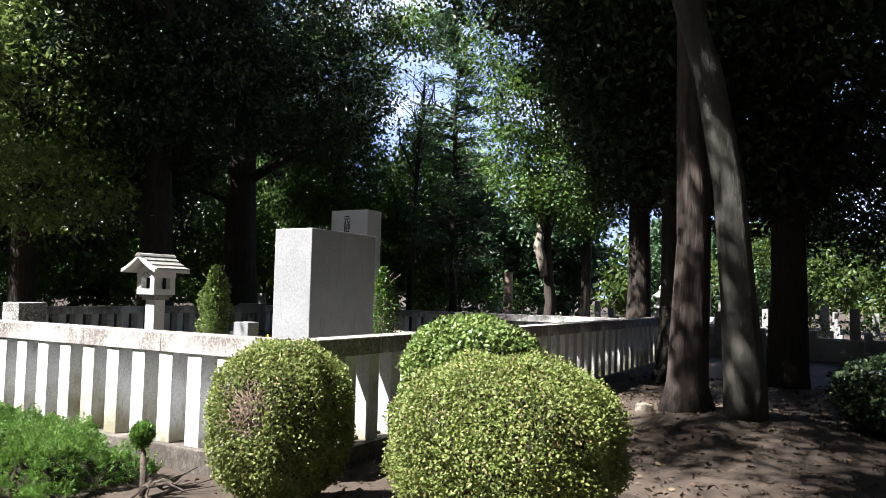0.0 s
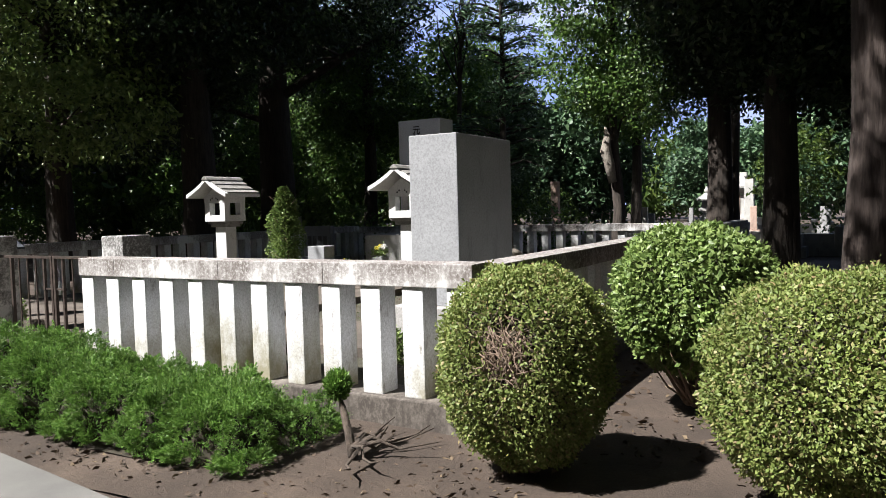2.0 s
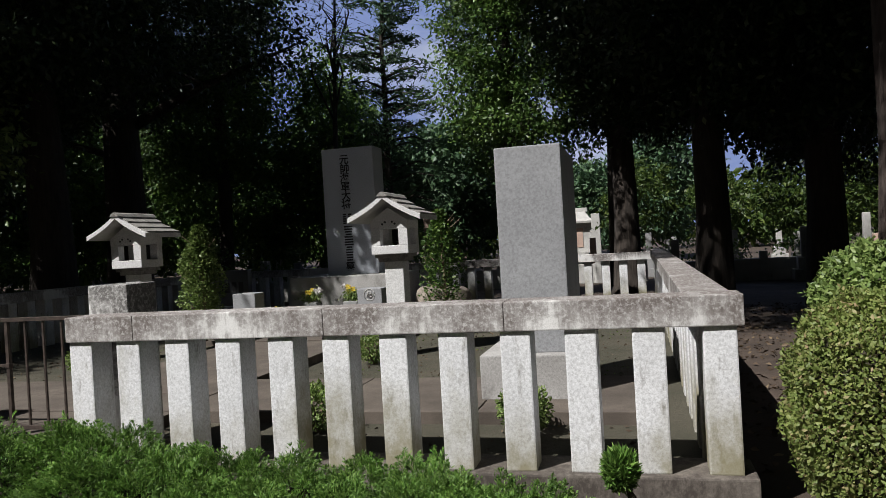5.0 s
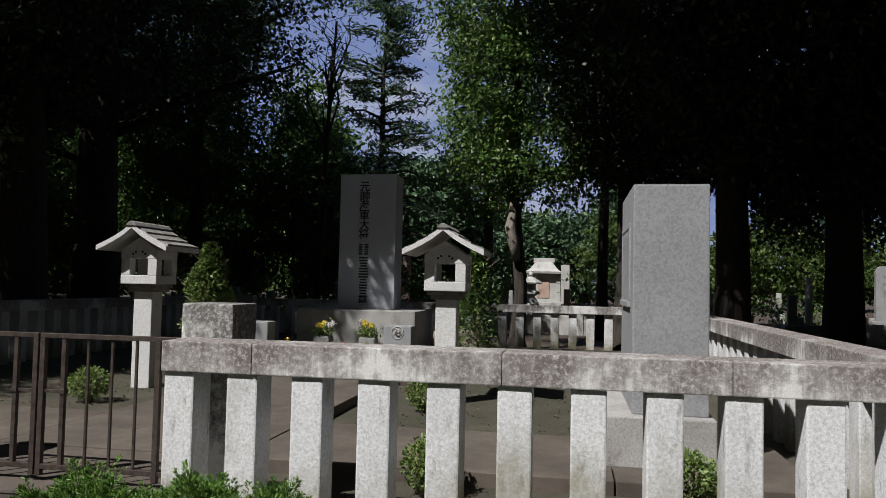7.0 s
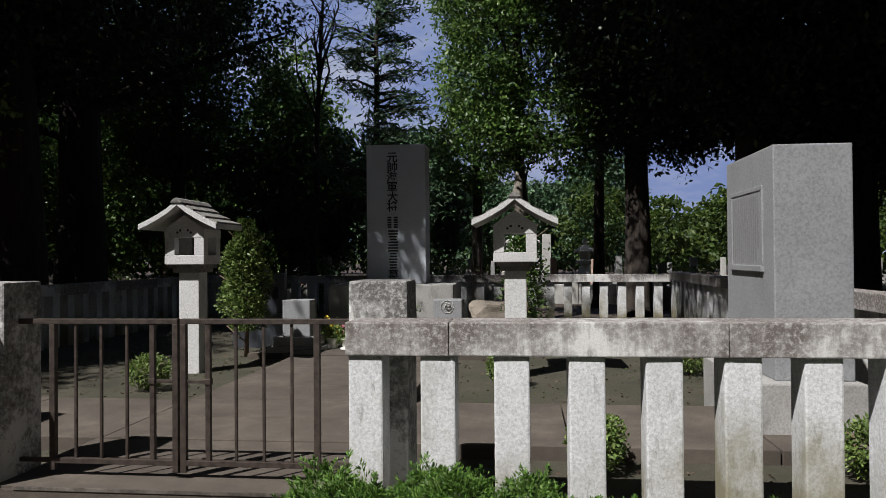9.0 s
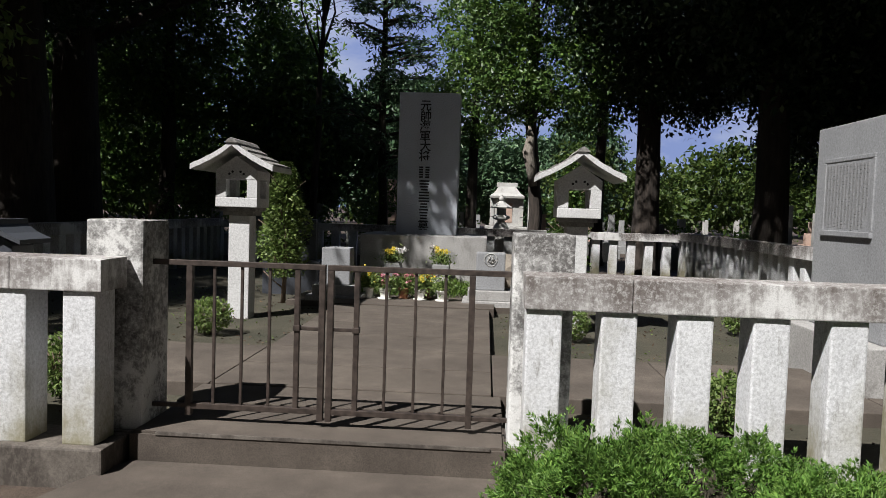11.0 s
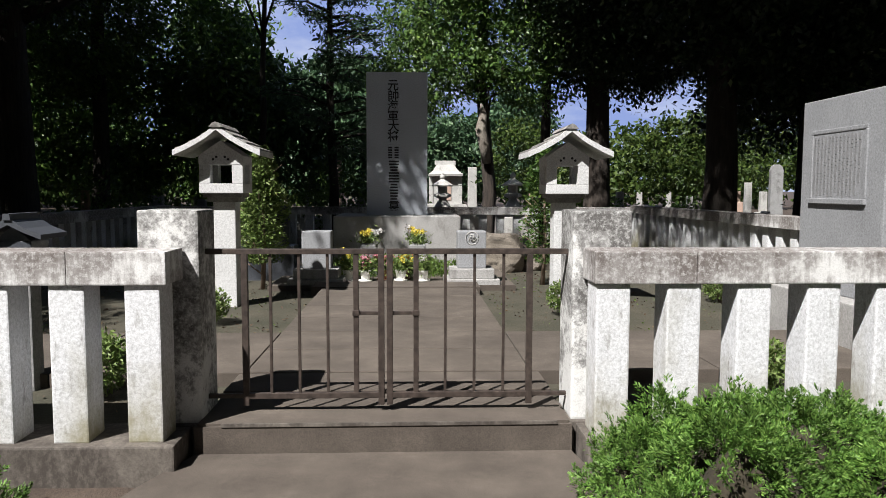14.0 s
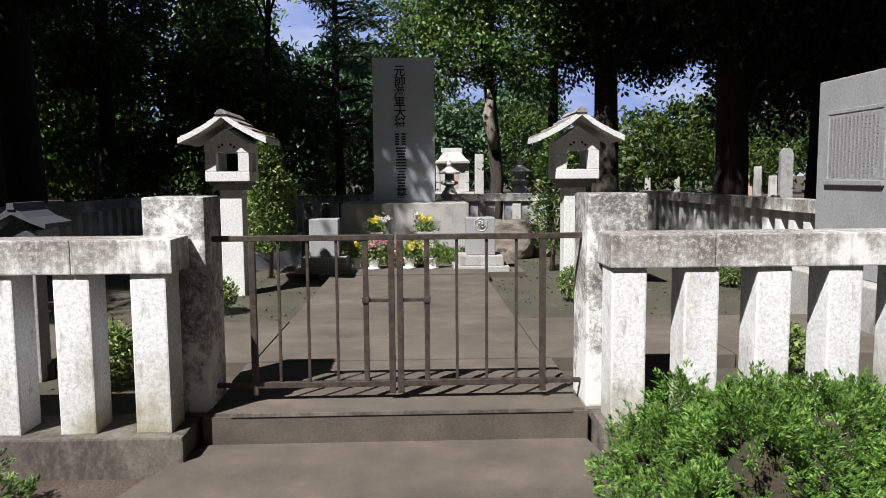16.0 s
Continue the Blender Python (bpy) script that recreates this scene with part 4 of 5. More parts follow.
woods("far_woods", belt(-75, 60, 3.2, 58, 74, 5, 8.5, 2.6, 4.2) + belt(-75, -30, 3.0, 46, 60, 9, 15, 3, 4.5), (0.45, 0.85), M_LEAFB, "belt of green trees beyond the graveyard", 51, 2300, 0.9)
woods("left_woods", [(math.cos(q) * d, math.sin(q) * d, 3.5, 3.2, 3.2, 3.6) for q, d in ((radians(132 + 4.2 * k), 46 + 7 * (k % 3)) for k in range(16))], (0.4, 0.8), M_LEAFM, "green trees at the far edge of the graveyard", 58, 900, 0.8)
woods("maple_trees", belt(-4.5, 16, 3.0, 30, 40, 3.0, 4.2, 1.3, 1.9, 1.1) + belt(-40, -17, 3.6, 30, 42, 2.2, 3.6, 1.2, 2.0, 0.9), (0.14, 0.28), M_LEAFB, "light green maples among the graves", 52, 560, 0.28, 60)
woods("green_woods", belt(-27, -15, 1.6, 25, 36, 6.0, 9.0, 1.5, 2.3, 0.8), (0.14, 0.3), M_LEAFM, "green broadleaf trees among the graves", 57, 1500, 0.42)
woods("dark_woods", belt(-48, -27, 2.6, 25, 34, 11, 14, 2.6, 3.8, 2.6) + belt(8, 26, 2.6, 24, 34, 10, 13, 2.6, 3.8, 3.0) + belt(-48, -24, 3, 14, 24, 10, 12, 2.6, 3.8, 2.8), (0.3, 0.6), M_LEAFSHADE, "dark evergreen trees of the graveyard in shade", 53, 2500, 0.7)
woods("shrub_belt", belt(-17, -9.3, 1.2, 21, 30, 1.2, 2.4, 0.7, 1.2) + belt(-3.2, 5, 1.3, 21, 30, 1.0, 2.0, 0.7, 1.1) + belt(-46, -25, 1.6, 8, 26, 2.5, 5, 1.2, 2.2), (0.09, 0.18), M_LEAFM, "mixed green shrubs among the graves", 54, 900, 0.3)
woods("pine_belt", belt(-10.5, -3, 1.7, 42, 48, 5.0, 7.0, 1.5, 2.2, 0.6) + belt(-17, -10.5, 1.5, 28, 38, 5.0, 7.0, 1.3, 2.0, 0.8), (0.2, 0.4), M_PINE, "blue-green pines behind the graves", 55, 2000, 0.42)
# added behind the road and at both sides to block skylight
woods("skylight_blocking_woods", belt(-40, 30, 3.0, -20, -13, 20, 24, 3, 4) + [(rr.uniform(9, 13), y, 11, 3.6, 3.6, 11) for y in range(-14, 24, 3)] + [(rr.uniform(-38, -30), y, 10, 3.6, 3.6, 10) for y in range(-14, 16, 3)], (0.7, 1.3), M_LEAFSHADE, "tall evergreen trees added around, closing the graveyard and cutting skylight", 56, 3400, 0.9, 32)
# added out of view; its crown is placed to dapple the soil at right
dark_tree("unseen_shade_tree", -2.5, -5.2, 13, 0.3, (-0.4, 1.5), [(-3.5, 7.4, 10.5, 1.9, 1.9, 0.6), (-1.7, 5.7, 10.8, 1.8, 1.8, 0.6), (-2.0, 9.0, 10.5, 1.9, 1.7, 0.6), (0, 7.2, 10.9, 2.0, 2.0, 0.7), (1.5, 9.4, 11.0, 2.0, 2.0, 0.7)], 330, "unseen evergreen tree added beyond the lane to cast dappled shade", 115)


# ---- things on and round the grave ----
def glyph(ch, size, name, parent, loc, mat, depth=0.006):
    cu = bpy.data.curves.new(name, "FONT")
    cu.body, cu.size, cu.extrude, cu.offset = ch, size, depth, 0.0025
    cu.align_x, cu.align_y = "CENTER", "CENTER"
    tmp = new(name, cu)
    dg = bpy.context.evaluated_depsgraph_get()
    me = bpy.data.meshes.new_from_object(tmp.evaluated_get(dg))
    bpy.data.objects.remove(tmp)
    me.materials.append(mat)
    o = new(name, me)
    o.parent = parent
    o.matrix_local = pose(*loc, 90, 0, 0)
    return o


def brush_bars(parent, x, z, w, h, seed):
    """A character that is not written out: a few plain strokes of its size."""
    rr_ = random.Random(seed)
    bm = bmesh.new()
    for k in range(3):
        zz = z + h * (0.38 - 0.36 * k)
        ww = w * rr_.uniform(0.3, 0.5)
        add_box(bm, x - ww, x + ww, -0.004, 0.004, zz - 0.013, zz + 0.013, 0.003)
    return part("carved_character", bm, M_CARVE, parent)


for k, ch in enumerate("元帥海軍大将"):
    glyph(ch, 0.18, "carved_character", STELE, (-0.06 + 0.006 * math.sin(k * 2), 0.0, 2.005 - k * 0.158), M_CARVE)
for k in range(5):
    for sx in (-0.11, -0.01):
        bm = add_box(bmesh.new(), sx - 0.03, sx + 0.035, -0.004, 0.004, 1.065 - k * 0.038 - 0.026, 1.065 - k * 0.038, 0.003)
        part("carved_small_character", bm, M_CARVE, STELE)
for k in range(5):
    brush_bars(STELE, -0.05, 0.79 - k * 0.135, 0.17, 0.125, k)
glyph("墓", 0.18, "carved_character", STELE, (-0.05, 0.0, 0.12), M_CARVE)


def petals(name, parent, mat, centre, r, n, seed, size=(0.02, 0.045)):
    rng = np.random.default_rng(seed)
    for k in range(max(3, n // 40)):
        head = rng.normal(size=3) * np.array(r) * 0.75 + np.array(centre)
        p = head + rng.normal(size=(40, 3)) * 0.016
        leafy(name, parent, mat, p, rng.normal(size=p.shape), *size, 0.7, seed + k)


def flower_vase(x, y, seed, label):
    v = thing("flower_vase", (x, y, 0.2), label, "vase", "stone flower vases")
    box("vase_stone", v, M_FARGREY, -0.135, 0.135, -0.12, 0.12, 0, 0.44, 0.02, 0.01)
    bm = lathe(bmesh.new(), [(0.075, 0.40), (0.08, 0.455), (0.06, 0.455), (0.055, 0.42)], 14)
    part("collar", bm, M_FARGREY, v)
    rng = np.random.default_rng(seed)
    p = rng.normal(size=(500, 3)) * [0.07, 0.06, 0.05] + [0, 0, 0.52]
    sprig = leafy("greenery", v, M_BUSHG, p, rng.normal(size=p.shape) + [0, 0, 1], 0.04, 0.08, 0.3, seed)
    tagged(sprig, kind="stuff")
    petals("yellow_bloom", v, M_YELLOW, (-0.02, 0, 0.62), (0.06, 0.06, 0.05), 330, seed + 1)
    petals("white_bloom", v, M_WHITE, (0.1 if seed % 2 else -0.13, 0, 0.63), (0.05, 0.05, 0.05), 180, seed + 2)
    return v


flower_vase(-9.98, 11.72, 1, "square grey stone vase holding yellow and white chrysanthemums")
flower_vase(-9.27, 11.72, 2, "square grey stone vase holding white and yellow flowers")


def flower_pot(x, y, potmat, bloom, seed, label, r=0.075, h=0.13):
    f = thing("flower_pot", (x, y, 0.2), label, "flower pot", "potted flowers")
    bm = lathe(bmesh.new(), [(r * 0.7, 0), (r * 0.72, 0.005), (r, h), (r * 1.08, h), (r * 1.08, h + 0.015), (r * 0.9, h + 0.015), (r * 0.85, h - 0.02)], 16)
    part("pot", bm, potmat, f)
    part("saucer", lathe(bmesh.new(), [(r * 1.15, -0.005), (r * 1.3, 0.018), (r * 1.1, 0.014)], 16), potmat, f)
    rng = np.random.default_rng(seed)
    p = rng.normal(size=(420, 3)) * [0.07, 0.06, 0.06] + [0, 0, h + 0.1]
    leafy("foliage", f, M_BUSHG, p, rng.normal(size=p.shape) + [0, 0, 0.5], 0.035, 0.07, 0.45, seed)
    if bloom:
        petals("bloom", f, bloom, (0, 0, h + 0.17), (0.075, 0.06, 0.05), 300, seed + 3)
    return f


for x, y, pm, bl, sd, lb in ((-10.22, 11.0, M_POT, M_YELLOW, 21, "white pot of yellow flowers"), (-9.98, 10.9, M_POT, M_PINK, 22, "white pot of pink and white flowers"),
                             (-9.74, 11.05, M_TERRA, M_PINK, 23, "brown pot of green leaves and pink flowers"), (-9.50, 10.95, M_POT, M_YELLOW, 24, "white pot of yellow flowers with red leaves"),
                             (-9.45, 11.15, M_TERRA, M_RED, 25, "brown pot of dark red flowers"), (-9.20, 10.9, M_POT, M_WHITE, 26, "pale pot of white flowers and green leaves")):
    flower_pot(x, y, pm, bl, sd, lb)
p_w = thing("moss_bank", (-9.6, 11.45, 0.2), "clumps of weeds and moss before the pedestal", "weeds")
rng_w = np.random.default_rng(77)
pw = rng_w.uniform([-1.0, -0.2, 0.0], [1.1, 0.3, 0.22], (2600, 3))
leafy("grass_tuft", p_w, M_GRASS, pw, rng_w.normal(size=pw.shape) * 0.5 + [0, 0, 1], 0.05, 0.12, 0.16, 78)


def side_stone(x, y, crest, label):
    s = thing("side_stone", (x, y, 0.2), label, "stone", "stones flanking the pedestal")
    box("lower_step", s, M_PED, -0.36, 0.36, -0.3, 0.3, -0.05, 0.07, 0.012)
    box("upper_step", s, M_PED, -0.29, 0.29, -0.24, 0.24, 0.07, 0.2, 0.012)
    st = box("block", s, M_GREY, -0.19, 0.19, -0.15, 0.15, 0.2, 0.69, 0.016)
    if crest:
        bm = bmesh.new()
        for i in range(3):
            a = i * math.tau / 3
            pts = [(math.cos(a + u * 2.2) * (0.02 + 0.042 * u), -0.152, 0.60 + math.sin(a + u * 2.2) * (0.02 + 0.042 * u)) for u in (0, 0.25, 0.5, 0.75, 1.0)]
            tube(bm, pts, [0.02, 0.019, 0.014, 0.009, 0.004], 6)
        part("crest", bm, M_FAR, st, "round carved crest of three curls")
        bm = bmesh.new()
        ring = [(math.cos(i * math.tau / 20) * 0.083, -0.151, 0.60 + math.sin(i * math.tau / 20) * 0.083) for i in range(21)]
        tube(bm, ring, [0.007] * 21, 5)
        part("crest_ring", bm, M_FAR, st)
    return s


side_stone(-10.6, 10.75, False, "pale square granite stone on two steps, half in shade")
side_stone(-8.56, 10.75, True, "pale square granite stone with a round crest on two steps")


def rock(x, y, z, sx, sy, sz, seed, label):
    bm = bmesh.new()
    bmesh.ops.create_icosphere(bm, subdivisions=4, radius=1)
    for v in bm.verts:
        c = v.co.copy()
        q = Vector((max(-0.78, min(0.78, c.x)), max(-0.8, min(0.8, c.y)), max(-0.7, min(0.7, c.z)))) * 1.25
        q *= 1 + 0.13 * noise.noise(c * 1.6 + Vector((seed, 0, 0))) + 0.05 * noise.noise(c * 5 + Vector((0, seed, 0)))
        v.co = Vector((q.x * sx, q.y * sy, q.z * sz))
    ob = mesh_object("boulder", bm, M_ROCK)
    ob.matrix_world = pose(x, y, z, 0, 4, seed * 20)
    return tagged(ob, label, "rock")


rock(-8.0, 12.75, 0.42, 0.44, 0.33, 0.36, 0.3, "brown natural boulder lying beside the pedestal")
rock(-7.3, 13.0, 0.2, 0.25, 0.2, 0.13, 2.1, "small brown garden rock on the soil")
rock(-2.45, 9.3, 0.18, 0.1, 0.09, 0.07, 1.2, "small grey stone at the foot of the cedar")


def dark_tablet():
    d = thing("stone_tablet", (-11.45, 11.75, 0.13), "polished stone tablet on a base, coloured dark for shade", "stone tablet")
    box("tablet", d, M_SHADESTONE, -0.33, 0.33, -0.07, 0.07, 0.5, 1.1, 0.015)
    box("base", d, M_SHADESTONE, -0.42, 0.42, -0.2, 0.2, -0.05, 0.5, 0.015)
    for k in range(4):
        bm = add_box(bmesh.new(), -0.24 + k * 0.13, -0.15 + k * 0.13, -0.075, -0.06, 0.72, 0.9, 0.006)
        part("carved_character", bm, M_CARVE, d)
    return d


dark_tablet()


def card_box():
    """A small roofed box on a post, for visitors' cards."""
    c = thing("card_box", (-11.86, 5.75, 0.13), "small dark-roofed stone card box on a post", "card box")
    box("post", c, M_FARGREY, -0.07, 0.07, -0.07, 0.07, -0.05, 0.8, 0.008)
    # body and gable take the dark stone in place of shade
    b = box("body", c, M_SHADESTONE, -0.11, 0.11, -0.12, 0.12, 0.8, 0.98, 0.008)
    part("gable", prism(bmesh.new(), [(-0.11, 0.98), (0.11, 0.98), (0, 1.07)], -0.12, 0.12), M_SHADESTONE, b)
    for sx in (-1, 1):
        part("roof_slope", prism(bmesh.new(), [(0, 1.13), (sx * 0.1, 1.06), (sx * 0.2, 1.02), (sx * 0.2, 0.99), (sx * 0.1, 1.03), (0, 1.08)], -0.18, 0.18), M_DARKSLATE, c)
    part("ridge", prism(bmesh.new(), [(-0.025, 1.11), (0.025, 1.11), (0.02, 1.15), (-0.02, 1.15)], -0.19, 0.19), M_DARKSLATE, c)
    return c


card_box()


def column_shrub(x, y, z0, h, r, n, label, seed, mat):
    s = thing("column_shrub", (x, y, 0.13), label, "shrub", "shrubs beside the lanterns")
    rng = np.random.default_rng(seed)
    u = rng.uniform(0, 1, n)
    prof = r * np.sqrt(np.clip(np.sin(np.pi * (u * 0.9 + 0.08)), 0, 1)) * (1 - 0.45 * u)
    a = rng.uniform(0, math.tau, n)
    rad = prof * (rng.uniform(0.35, 1.12, n)) * (1 + 0.25 * np.sin(a * 3 + u * 15))
    p = np.stack([np.cos(a) * rad, np.sin(a) * rad, z0 + u * h], 1)
    ax = np.stack([np.cos(a), np.sin(a), np.full(n, 0.2)], 1) + rng.normal(size=(n, 3)) * 0.6
    leafy("foliage", s, mat, p, ax, 0.045, 0.085, 0.5, seed)
    bm = bmesh.new()
    rr_ = random.Random(seed)
    tube(bm, [(0, 0, -0.05), (0.03, 0.01, h * 0.4), (0.0, 0.0, z0 + h * 0.95)], [0.035, 0.025, 0.008], 7)
    for i in range(16):
        z = rr_.uniform(0.15, z0 + h * 0.85)
        aa = rr_.uniform(0, math.tau)
        l = r * rr_.uniform(0.6, 1.0)
        tube(bm, [(0, 0, z), (math.cos(aa) * l * 0.5, math.sin(aa) * l * 0.5, z + 0.1), (math.cos(aa) * l, math.sin(aa) * l, z + 0.22)], [0.012, 0.008, 0.004], 5)
    part("stem", bm, M_TWIG, s)
    return s


column_shrub(-11.3, 10.6, 0.35, 1.5, 0.36, 6500, "tall leafy green shrub behind the lantern", 61, M_BUSHG)
column_shrub(-7.55, 11.0, 0.3, 1.55, 0.34, 2600, "tall thin straggling shrub behind the lantern", 62, M_LEAFM)


def small_shrub(x, y, r, h, label, seed):
    s = thing("small_shrub", (x, y, 0.13), label, "shrub", "small garden shrubs")
    rng = np.random.default_rng(seed)
    n = 1500
    d = rng.normal(size=(n, 3))
    d /= np.linalg.norm(d, axis=1, keepdims=True)
    p = d * rng.uniform(0.55, 1.05, (n, 1)) * [r, r, h / 2] + [0, 0, h * 0.55]
    leafy("foliage", s, M_BUSHG, p, d + rng.normal(size=p.shape) * 0.7, 0.025, 0.05, 0.5, seed)
    bm = bmesh.new()
    rr_ = random.Random(seed)
    for i in range(9):
        a = rr_.uniform(0, math.tau)
        tube(bm, [(0, 0, -0.03), (math.cos(a) * r * 0.4, math.sin(a) * r * 0.4, h * 0.4), (math.cos(a) * r * 0.75, math.sin(a) * r * 0.75, h * 0.8)], [0.01, 0.007, 0.003], 4)
    part("stem", bm, M_TWIG, s)
    return s


for i, (x, y, r, h) in enumerate(((-7.12, 5.5, 0.19, 0.36), (-5.55, 5.45, 0.19, 0.36), (-11.33, 8.05, 0.22, 0.36), (-7.75, 8.5, 0.2, 0.36), (-5.75, 9.35, 0.22, 0.4), (-11.3, 5.5, 0.17, 0.42))):
    small_shrub(x, y, r, h, "small round green azalea on the garden soil", 301 + i)


def juniper_sprig():
    """A lone juniper tuft on a bent stem with bare roots."""
    j = thing("juniper_stump", (-4.87, 3.86, 0.03), "bent juniper stem with one green tuft and bare roots", "shrub")
    bm = tube(bmesh.new(), [(0.2, -0.1, -0.03), (0.14, -0.06, 0.1), (0.05, 0, 0.24), (0.0, 0.02, 0.36)], [0.034, 0.027, 0.022, 0.012], 9, 0.2, 3)
    part("stem", bm, M_ROOT, j)
    rr_ = random.Random(5)
    for i in range(9):
        a = rr_.uniform(-0.9, 2.6) - 0.8
        l = rr_.uniform(0.25, 0.6)
        pts = [(0.2, -0.1, 0.03)]
        for k in range(1, 5):
            pts.append((0.2 + math.cos(a) * l * k / 4 + rr_.uniform(-0.04, 0.04), -0.1 + math.sin(a) * l * k / 4 + rr_.uniform(-0.04, 0.04), 0.03 + 0.03 * math.sin(k * 2.0)))
        part("root", tube(bmesh.new(), pts, [0.018, 0.014, 0.01, 0.007, 0.003], 6), M_ROOT, j)
    rng = np.random.default_rng(19)
    n = 2400
    d = rng.normal(size=(n, 3))
    d /= np.linalg.norm(d, axis=1, keepdims=True)
    p = d * rng.uniform(0.4, 1.05, (n, 1)) * [0.085, 0.085, 0.1] + [0, 0.02, 0.37]
    leafy("needles", j, M_JUNIPER, p, d + rng.normal(size=p.shape) * 0.4 + [0, 0, 0.6], 0.03, 0.06, 0.22, 20)
    return j


juniper_sprig()


# ---- graves beyond ----
def gravestone(x, y, rz, w, h, mat, label, rounded=False):
    g = thing("gravestone", (x, y, -0.05), label, "gravestone", "graves beyond the enclosure", rz=rz)
    box("base", g, mat, -w * 1.5, w * 1.5, -w * 1.4, w * 1.4, 0, 0.3, 0.02)
    box("plinth", g, mat, -w, w, -w * 0.95, w * 0.95, 0.3, 0.62, 0.02)
    if rounded:
        out = [(-w * 0.62, 0.62), (w * 0.62, 0.62), (w * 0.6, h - 0.2), (w * 0.45, h - 0.06), (w * 0.2, h), (-w * 0.2, h), (-w * 0.45, h - 0.06), (-w * 0.6, h - 0.2)]
        part("stone", prism(bmesh.new(), out, -w * 0.4, w * 0.4), mat, g)
    else:
        box("stone", g, mat, -w * 0.55, w * 0.55, -w * 0.5, w * 0.5, 0.62, h, 0.02, 0.01)
    return g


def pagoda_lantern(x, y, s, label):
    l = thing("pagoda_lantern", (x, y, -0.05), label, "lantern", "round stone lanterns among the graves")
    f = lambda n, prof, k=12: part(n, lathe(bmesh.new(), [(r * s, z * s) for r, z in prof], k), M_FAR, l)
    box("base", l, M_FAR, -0.36 * s, 0.36 * s, -0.36 * s, 0.36 * s, 0, 0.65 * s, 0.02)
    f("foot", [(0.34, 0.65), (0.3, 0.75), (0.16, 0.98), (0.14, 1.0)])
    f("platform", [(0.14, 1.0), (0.34, 1.1), (0.34, 1.18), (0.2, 1.24)], 6)
    f("fire_box", [(0.19, 1.24), (0.19, 1.52)], 6)
    f("roof", [(0.42, 1.5), (0.44, 1.55), (0.2, 1.7), (0.1, 1.78)], 6)
    f("finial", [(0.07, 1.78), (0.11, 1.86), (0.1, 1.93), (0.03, 2.02), (0.0, 2.05)])
    return l


pagoda_lantern(-8.0, 33.1, 1.08, "pale round stone lantern with finial among the graves")
pagoda_lantern(-5.07, 32.2, 1.1, "pale round stone lantern with finial among the graves")


def house_tomb():
    t = thing("house_tomb", (-7.65, 38.4, -0.05), "pale stone house-shaped tomb with a curved roof", "tomb")
    box("base", t, M_FAR, -1.05, 1.05, -0.9, 0.9, 0, 0.75, 0.03)
    b = box("body", t, M_FAR, -0.68, 0.68, -0.55, 0.55, 0.75, 2.15, 0.02)
    box("door_panel", b, M_FARRED, -0.28, 0.28, -0.575, -0.545, 0.95, 1.9, 0.01)
    for x in (-0.72, 0.72):
        for k in range(3):
            box("corner_block", b, M_FAR, x - 0.1, x + 0.1, -0.6, -0.4, 0.76 + k * 0.46, 1.2 + k * 0.46, 0.02)
    prof = [(0.98, 2.15), (1.0, 2.25), (0.78, 2.38), (0.6, 2.58), (0.5, 2.72)]
    bm = lathe(bmesh.new(), [(r * 1.2, z) for r, z in prof], 4)
    r = part("roof", bm, M_FAR, t, "flared pale stone roof")
    r.rotation_euler.z = math.pi / 4
    box("ridge", t, M_FAR, -0.52, 0.52, -0.2, 0.2, 2.7, 2.92, 0.03)
    return t


house_tomb()
gravestone(-6.57, 34.9, 0, 0.36, 2.5, M_FAR, "tall pale upright gravestone beside the house tomb")
gravestone(-11.76, 25.3, 0, 0.26, 2.42, M_FARRED, "tall reddish granite gravestone in tree shade")
gravestone(3.6, 26.9, -10, 0.34, 2.4, M_FARGREY, "tall grey gravestone with a rounded top", True)
gravestone(-12.45, 33.3, 0, 0.34, 2.45, M_FARRED, "tall pinkish gravestone among shrubs")
gravestone(0.62, 24.3, 0, 0.17, 1.95, M_FAR, "narrow white gravestone in sun")
gravestone(2.0, 25.6, 0, 0.2, 1.75, M_FAR, "short white gravestone in sun")
gravestone(-4.4, 26.5, 0, 0.2, 1.5, M_FARGREY, "small grey gravestone behind the back fence")
rg = random.Random(31)
for row, y in enumerate((22.5, 26.0, 29.5, 34.5)):
    x = -21.0 + row
    while x < 9:
        near = any(abs(x - a) < 0.9 and abs(y - b) < 2.0 for a, b in ((-8.0, 33.1), (-5.07, 32.2), (-6.57, 34.9), (-11.76, 25.3), (3.6, 26.9), (-12.45, 33.3), (-11.4, 20.4), (-7.65, 38.4)))
        if not near and rg.random() < 0.62:
            m = rg.choice((M_FAR, M_FARGREY, M_FAR, M_FARGREY, M_FARRED))
            h = rg.uniform(1.0, 1.55)
            gravestone(x, y + rg.uniform(-0.6, 0.6), rg.uniform(-6, 6), rg.uniform(0.16, 0.26), h, m, {M_FAR: "pale granite gravestone on stepped base", M_FARGREY: "grey granite gravestone on stepped base", M_FARRED: "reddish granite gravestone on stepped base"}[m])
        x += rg.uniform(1.2, 2.4)


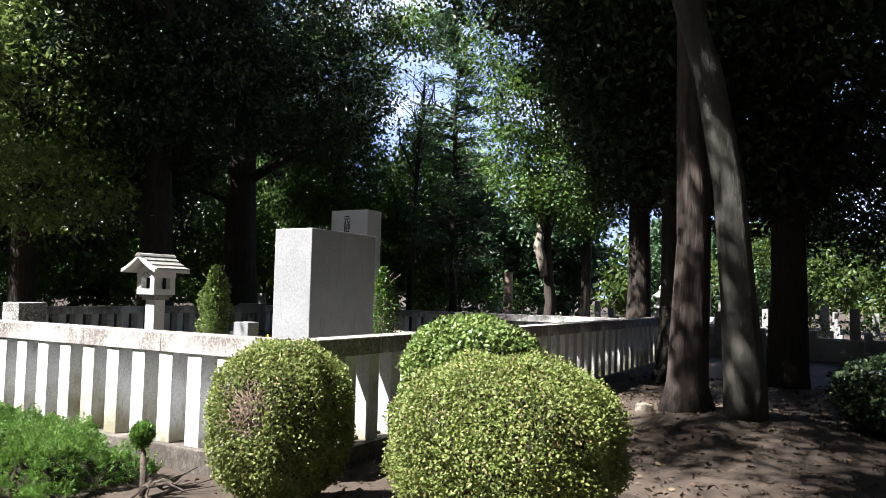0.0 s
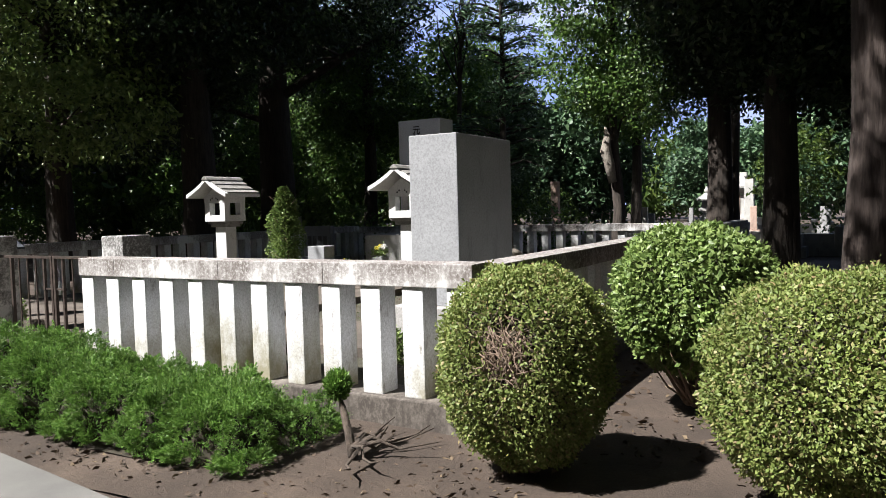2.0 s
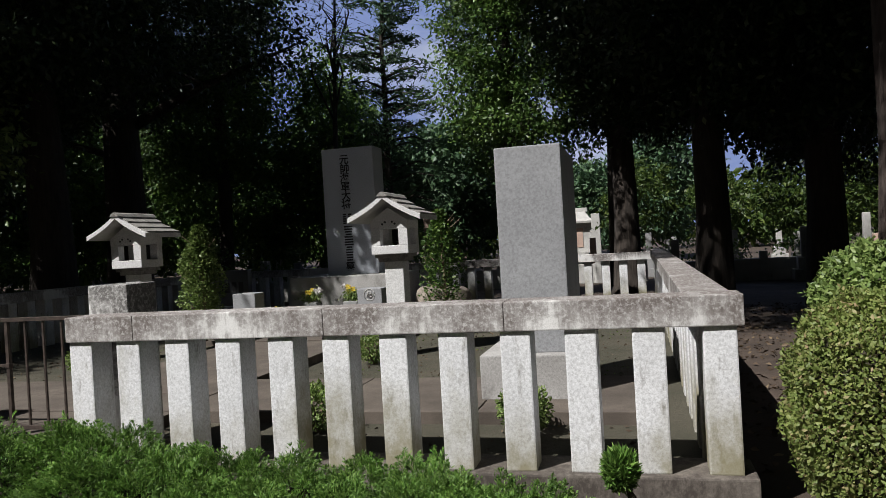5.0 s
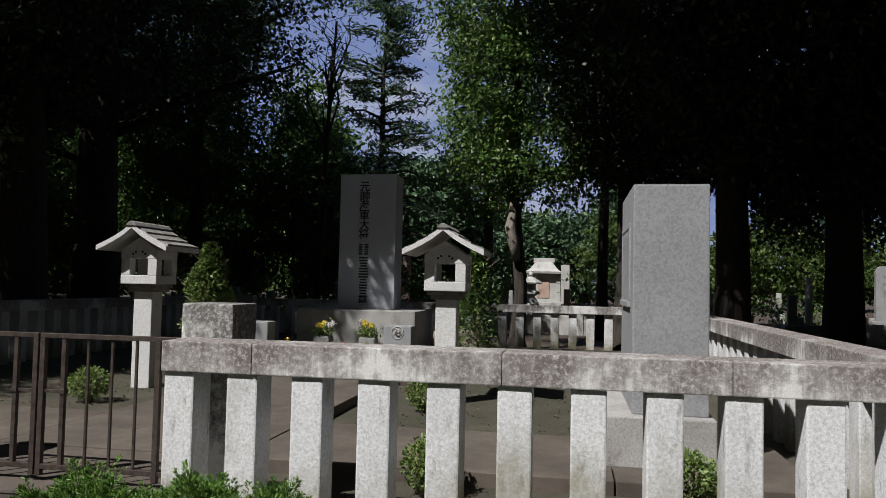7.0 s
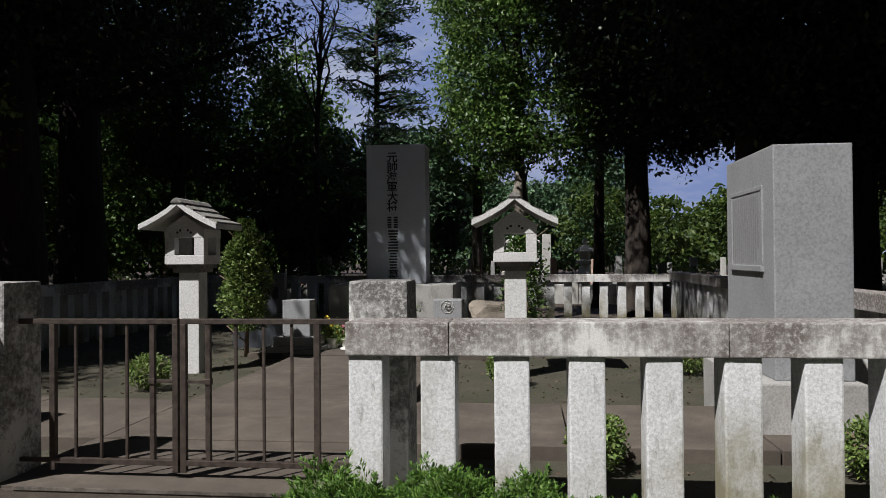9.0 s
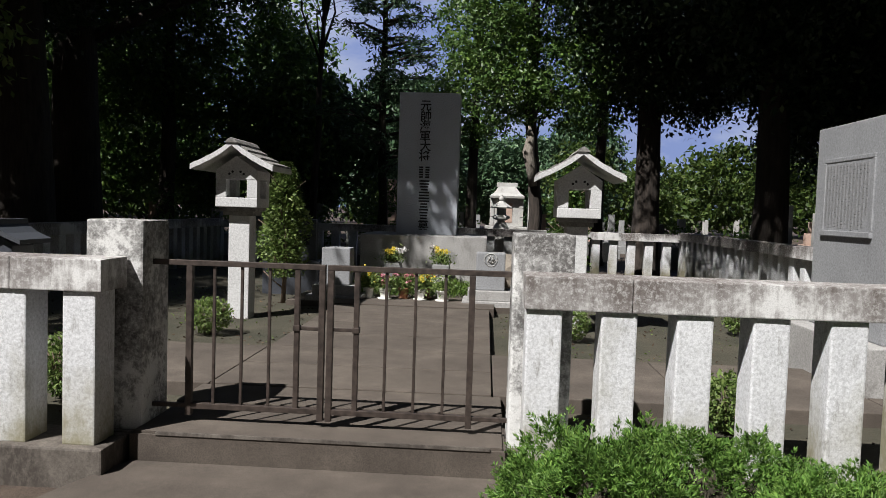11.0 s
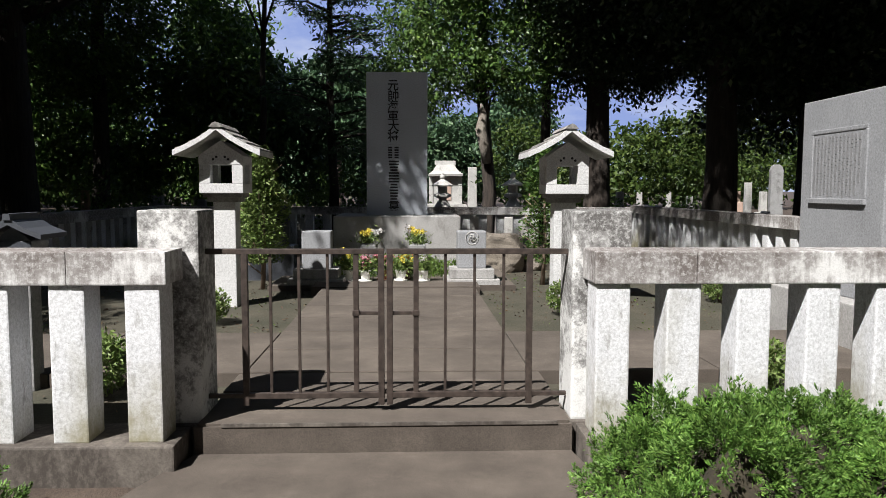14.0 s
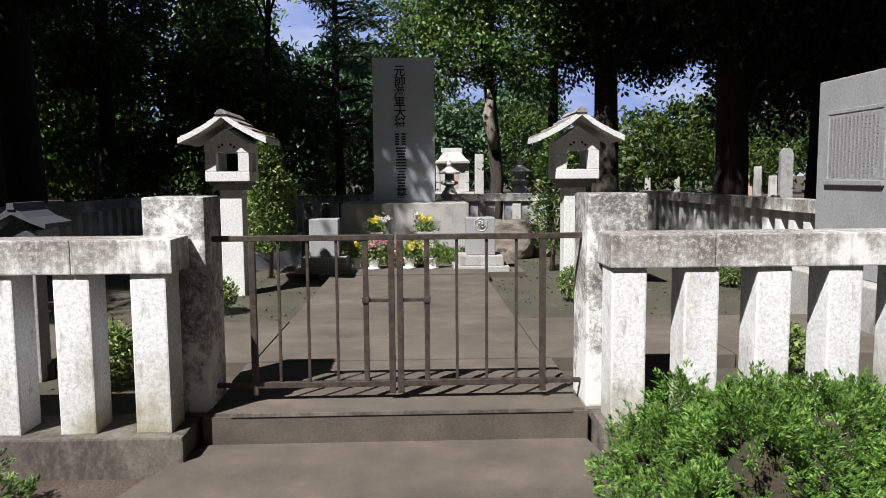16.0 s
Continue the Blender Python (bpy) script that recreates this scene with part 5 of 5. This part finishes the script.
def grave_kerb(x0, x1, y, label):
    k = thing("grave_kerb", (x0, y, -0.05), label, "low wall", "low grave walls")
    box("wall", k, M_FAR, 0, x1 - x0, 0, 0.2, 0, 0.62, 0.02)
    n = max(2, int((x1 - x0) / 1.2))
    for i in range(n + 1):
        px = (x1 - x0) * i / n
        box("post", k, M_FAR, px - 0.1, px + 0.1, -0.03, 0.23, 0, 0.82, 0.02)
    return k


for x0, x1, y in ((-17.5, -13.5, 21.4), (-12.8, -9.0, 23.5), (-8.8, -4.6, 24.4), (-4.0, 1.2, 22.6), (-9.4, -3.8, 30.9), (2.0, 6.5, 24.2)):
    grave_kerb(x0, x1, y, "low pale stone wall round a grave plot")


# ---- loose cover ----
def scatter(name, n, lo, hi, z, seed, mat, size, label, category, keep=None):
    rng = np.random.default_rng(seed)
    p = rng.uniform([*lo, z], [*hi, z + 0.02], (n, 3))
    if keep is not None:
        p = p[keep(p)]
    p[:, 2] += [soil_rise(a, b) for a, b in p[:, :2]]
    ax = rng.normal(size=p.shape) * [1, 1, 0.25]
    ln = rng.uniform(*size, len(p))
    ob = new(name, leaf_mesh(name, p, ax, ln, ln * 0.5, mat, rng))
    return tagged(ob, label, category, kind="stuff")


scatter("leaf_litter", 9000, (-4.2, 3.0), (6, 16), -0.045, 91, M_LITTER, (0.03, 0.09), "dry brown fallen leaves under the trees", "leaf litter")
scatter("bed_litter", 2600, (-14, 2.9), (-3.5, 4.4), -0.035, 92, M_LITTER, (0.02, 0.06), "dry fallen leaves on the soil bed", "leaf litter", lambda p: (p[:, 0] < -11.2) | (p[:, 0] > -8.0))
scatter("garden_litter", 4200, (-14.4, 5.0), (-4.6, 16), 0.13, 93, M_LITTER, (0.02, 0.05), "small fallen leaves on the garden soil", "leaf litter", lambda p: (np.abs(p[:, 0] + 9.5) > 1.05) & ((p[:, 1] > 7.2) | (p[:, 1] < 5.7)))
scatter("garden_moss", 5000, (-14.4, 7.2), (-4.6, 16), 0.125, 94, M_GRASS, (0.015, 0.04), "low moss and clover on the garden soil", "moss", lambda p: (np.abs(p[:, 0] + 9.5) > 1.05) & (np.sin(p[:, 0] * 2.3) * np.cos(p[:, 1] * 1.7) > 0.1))
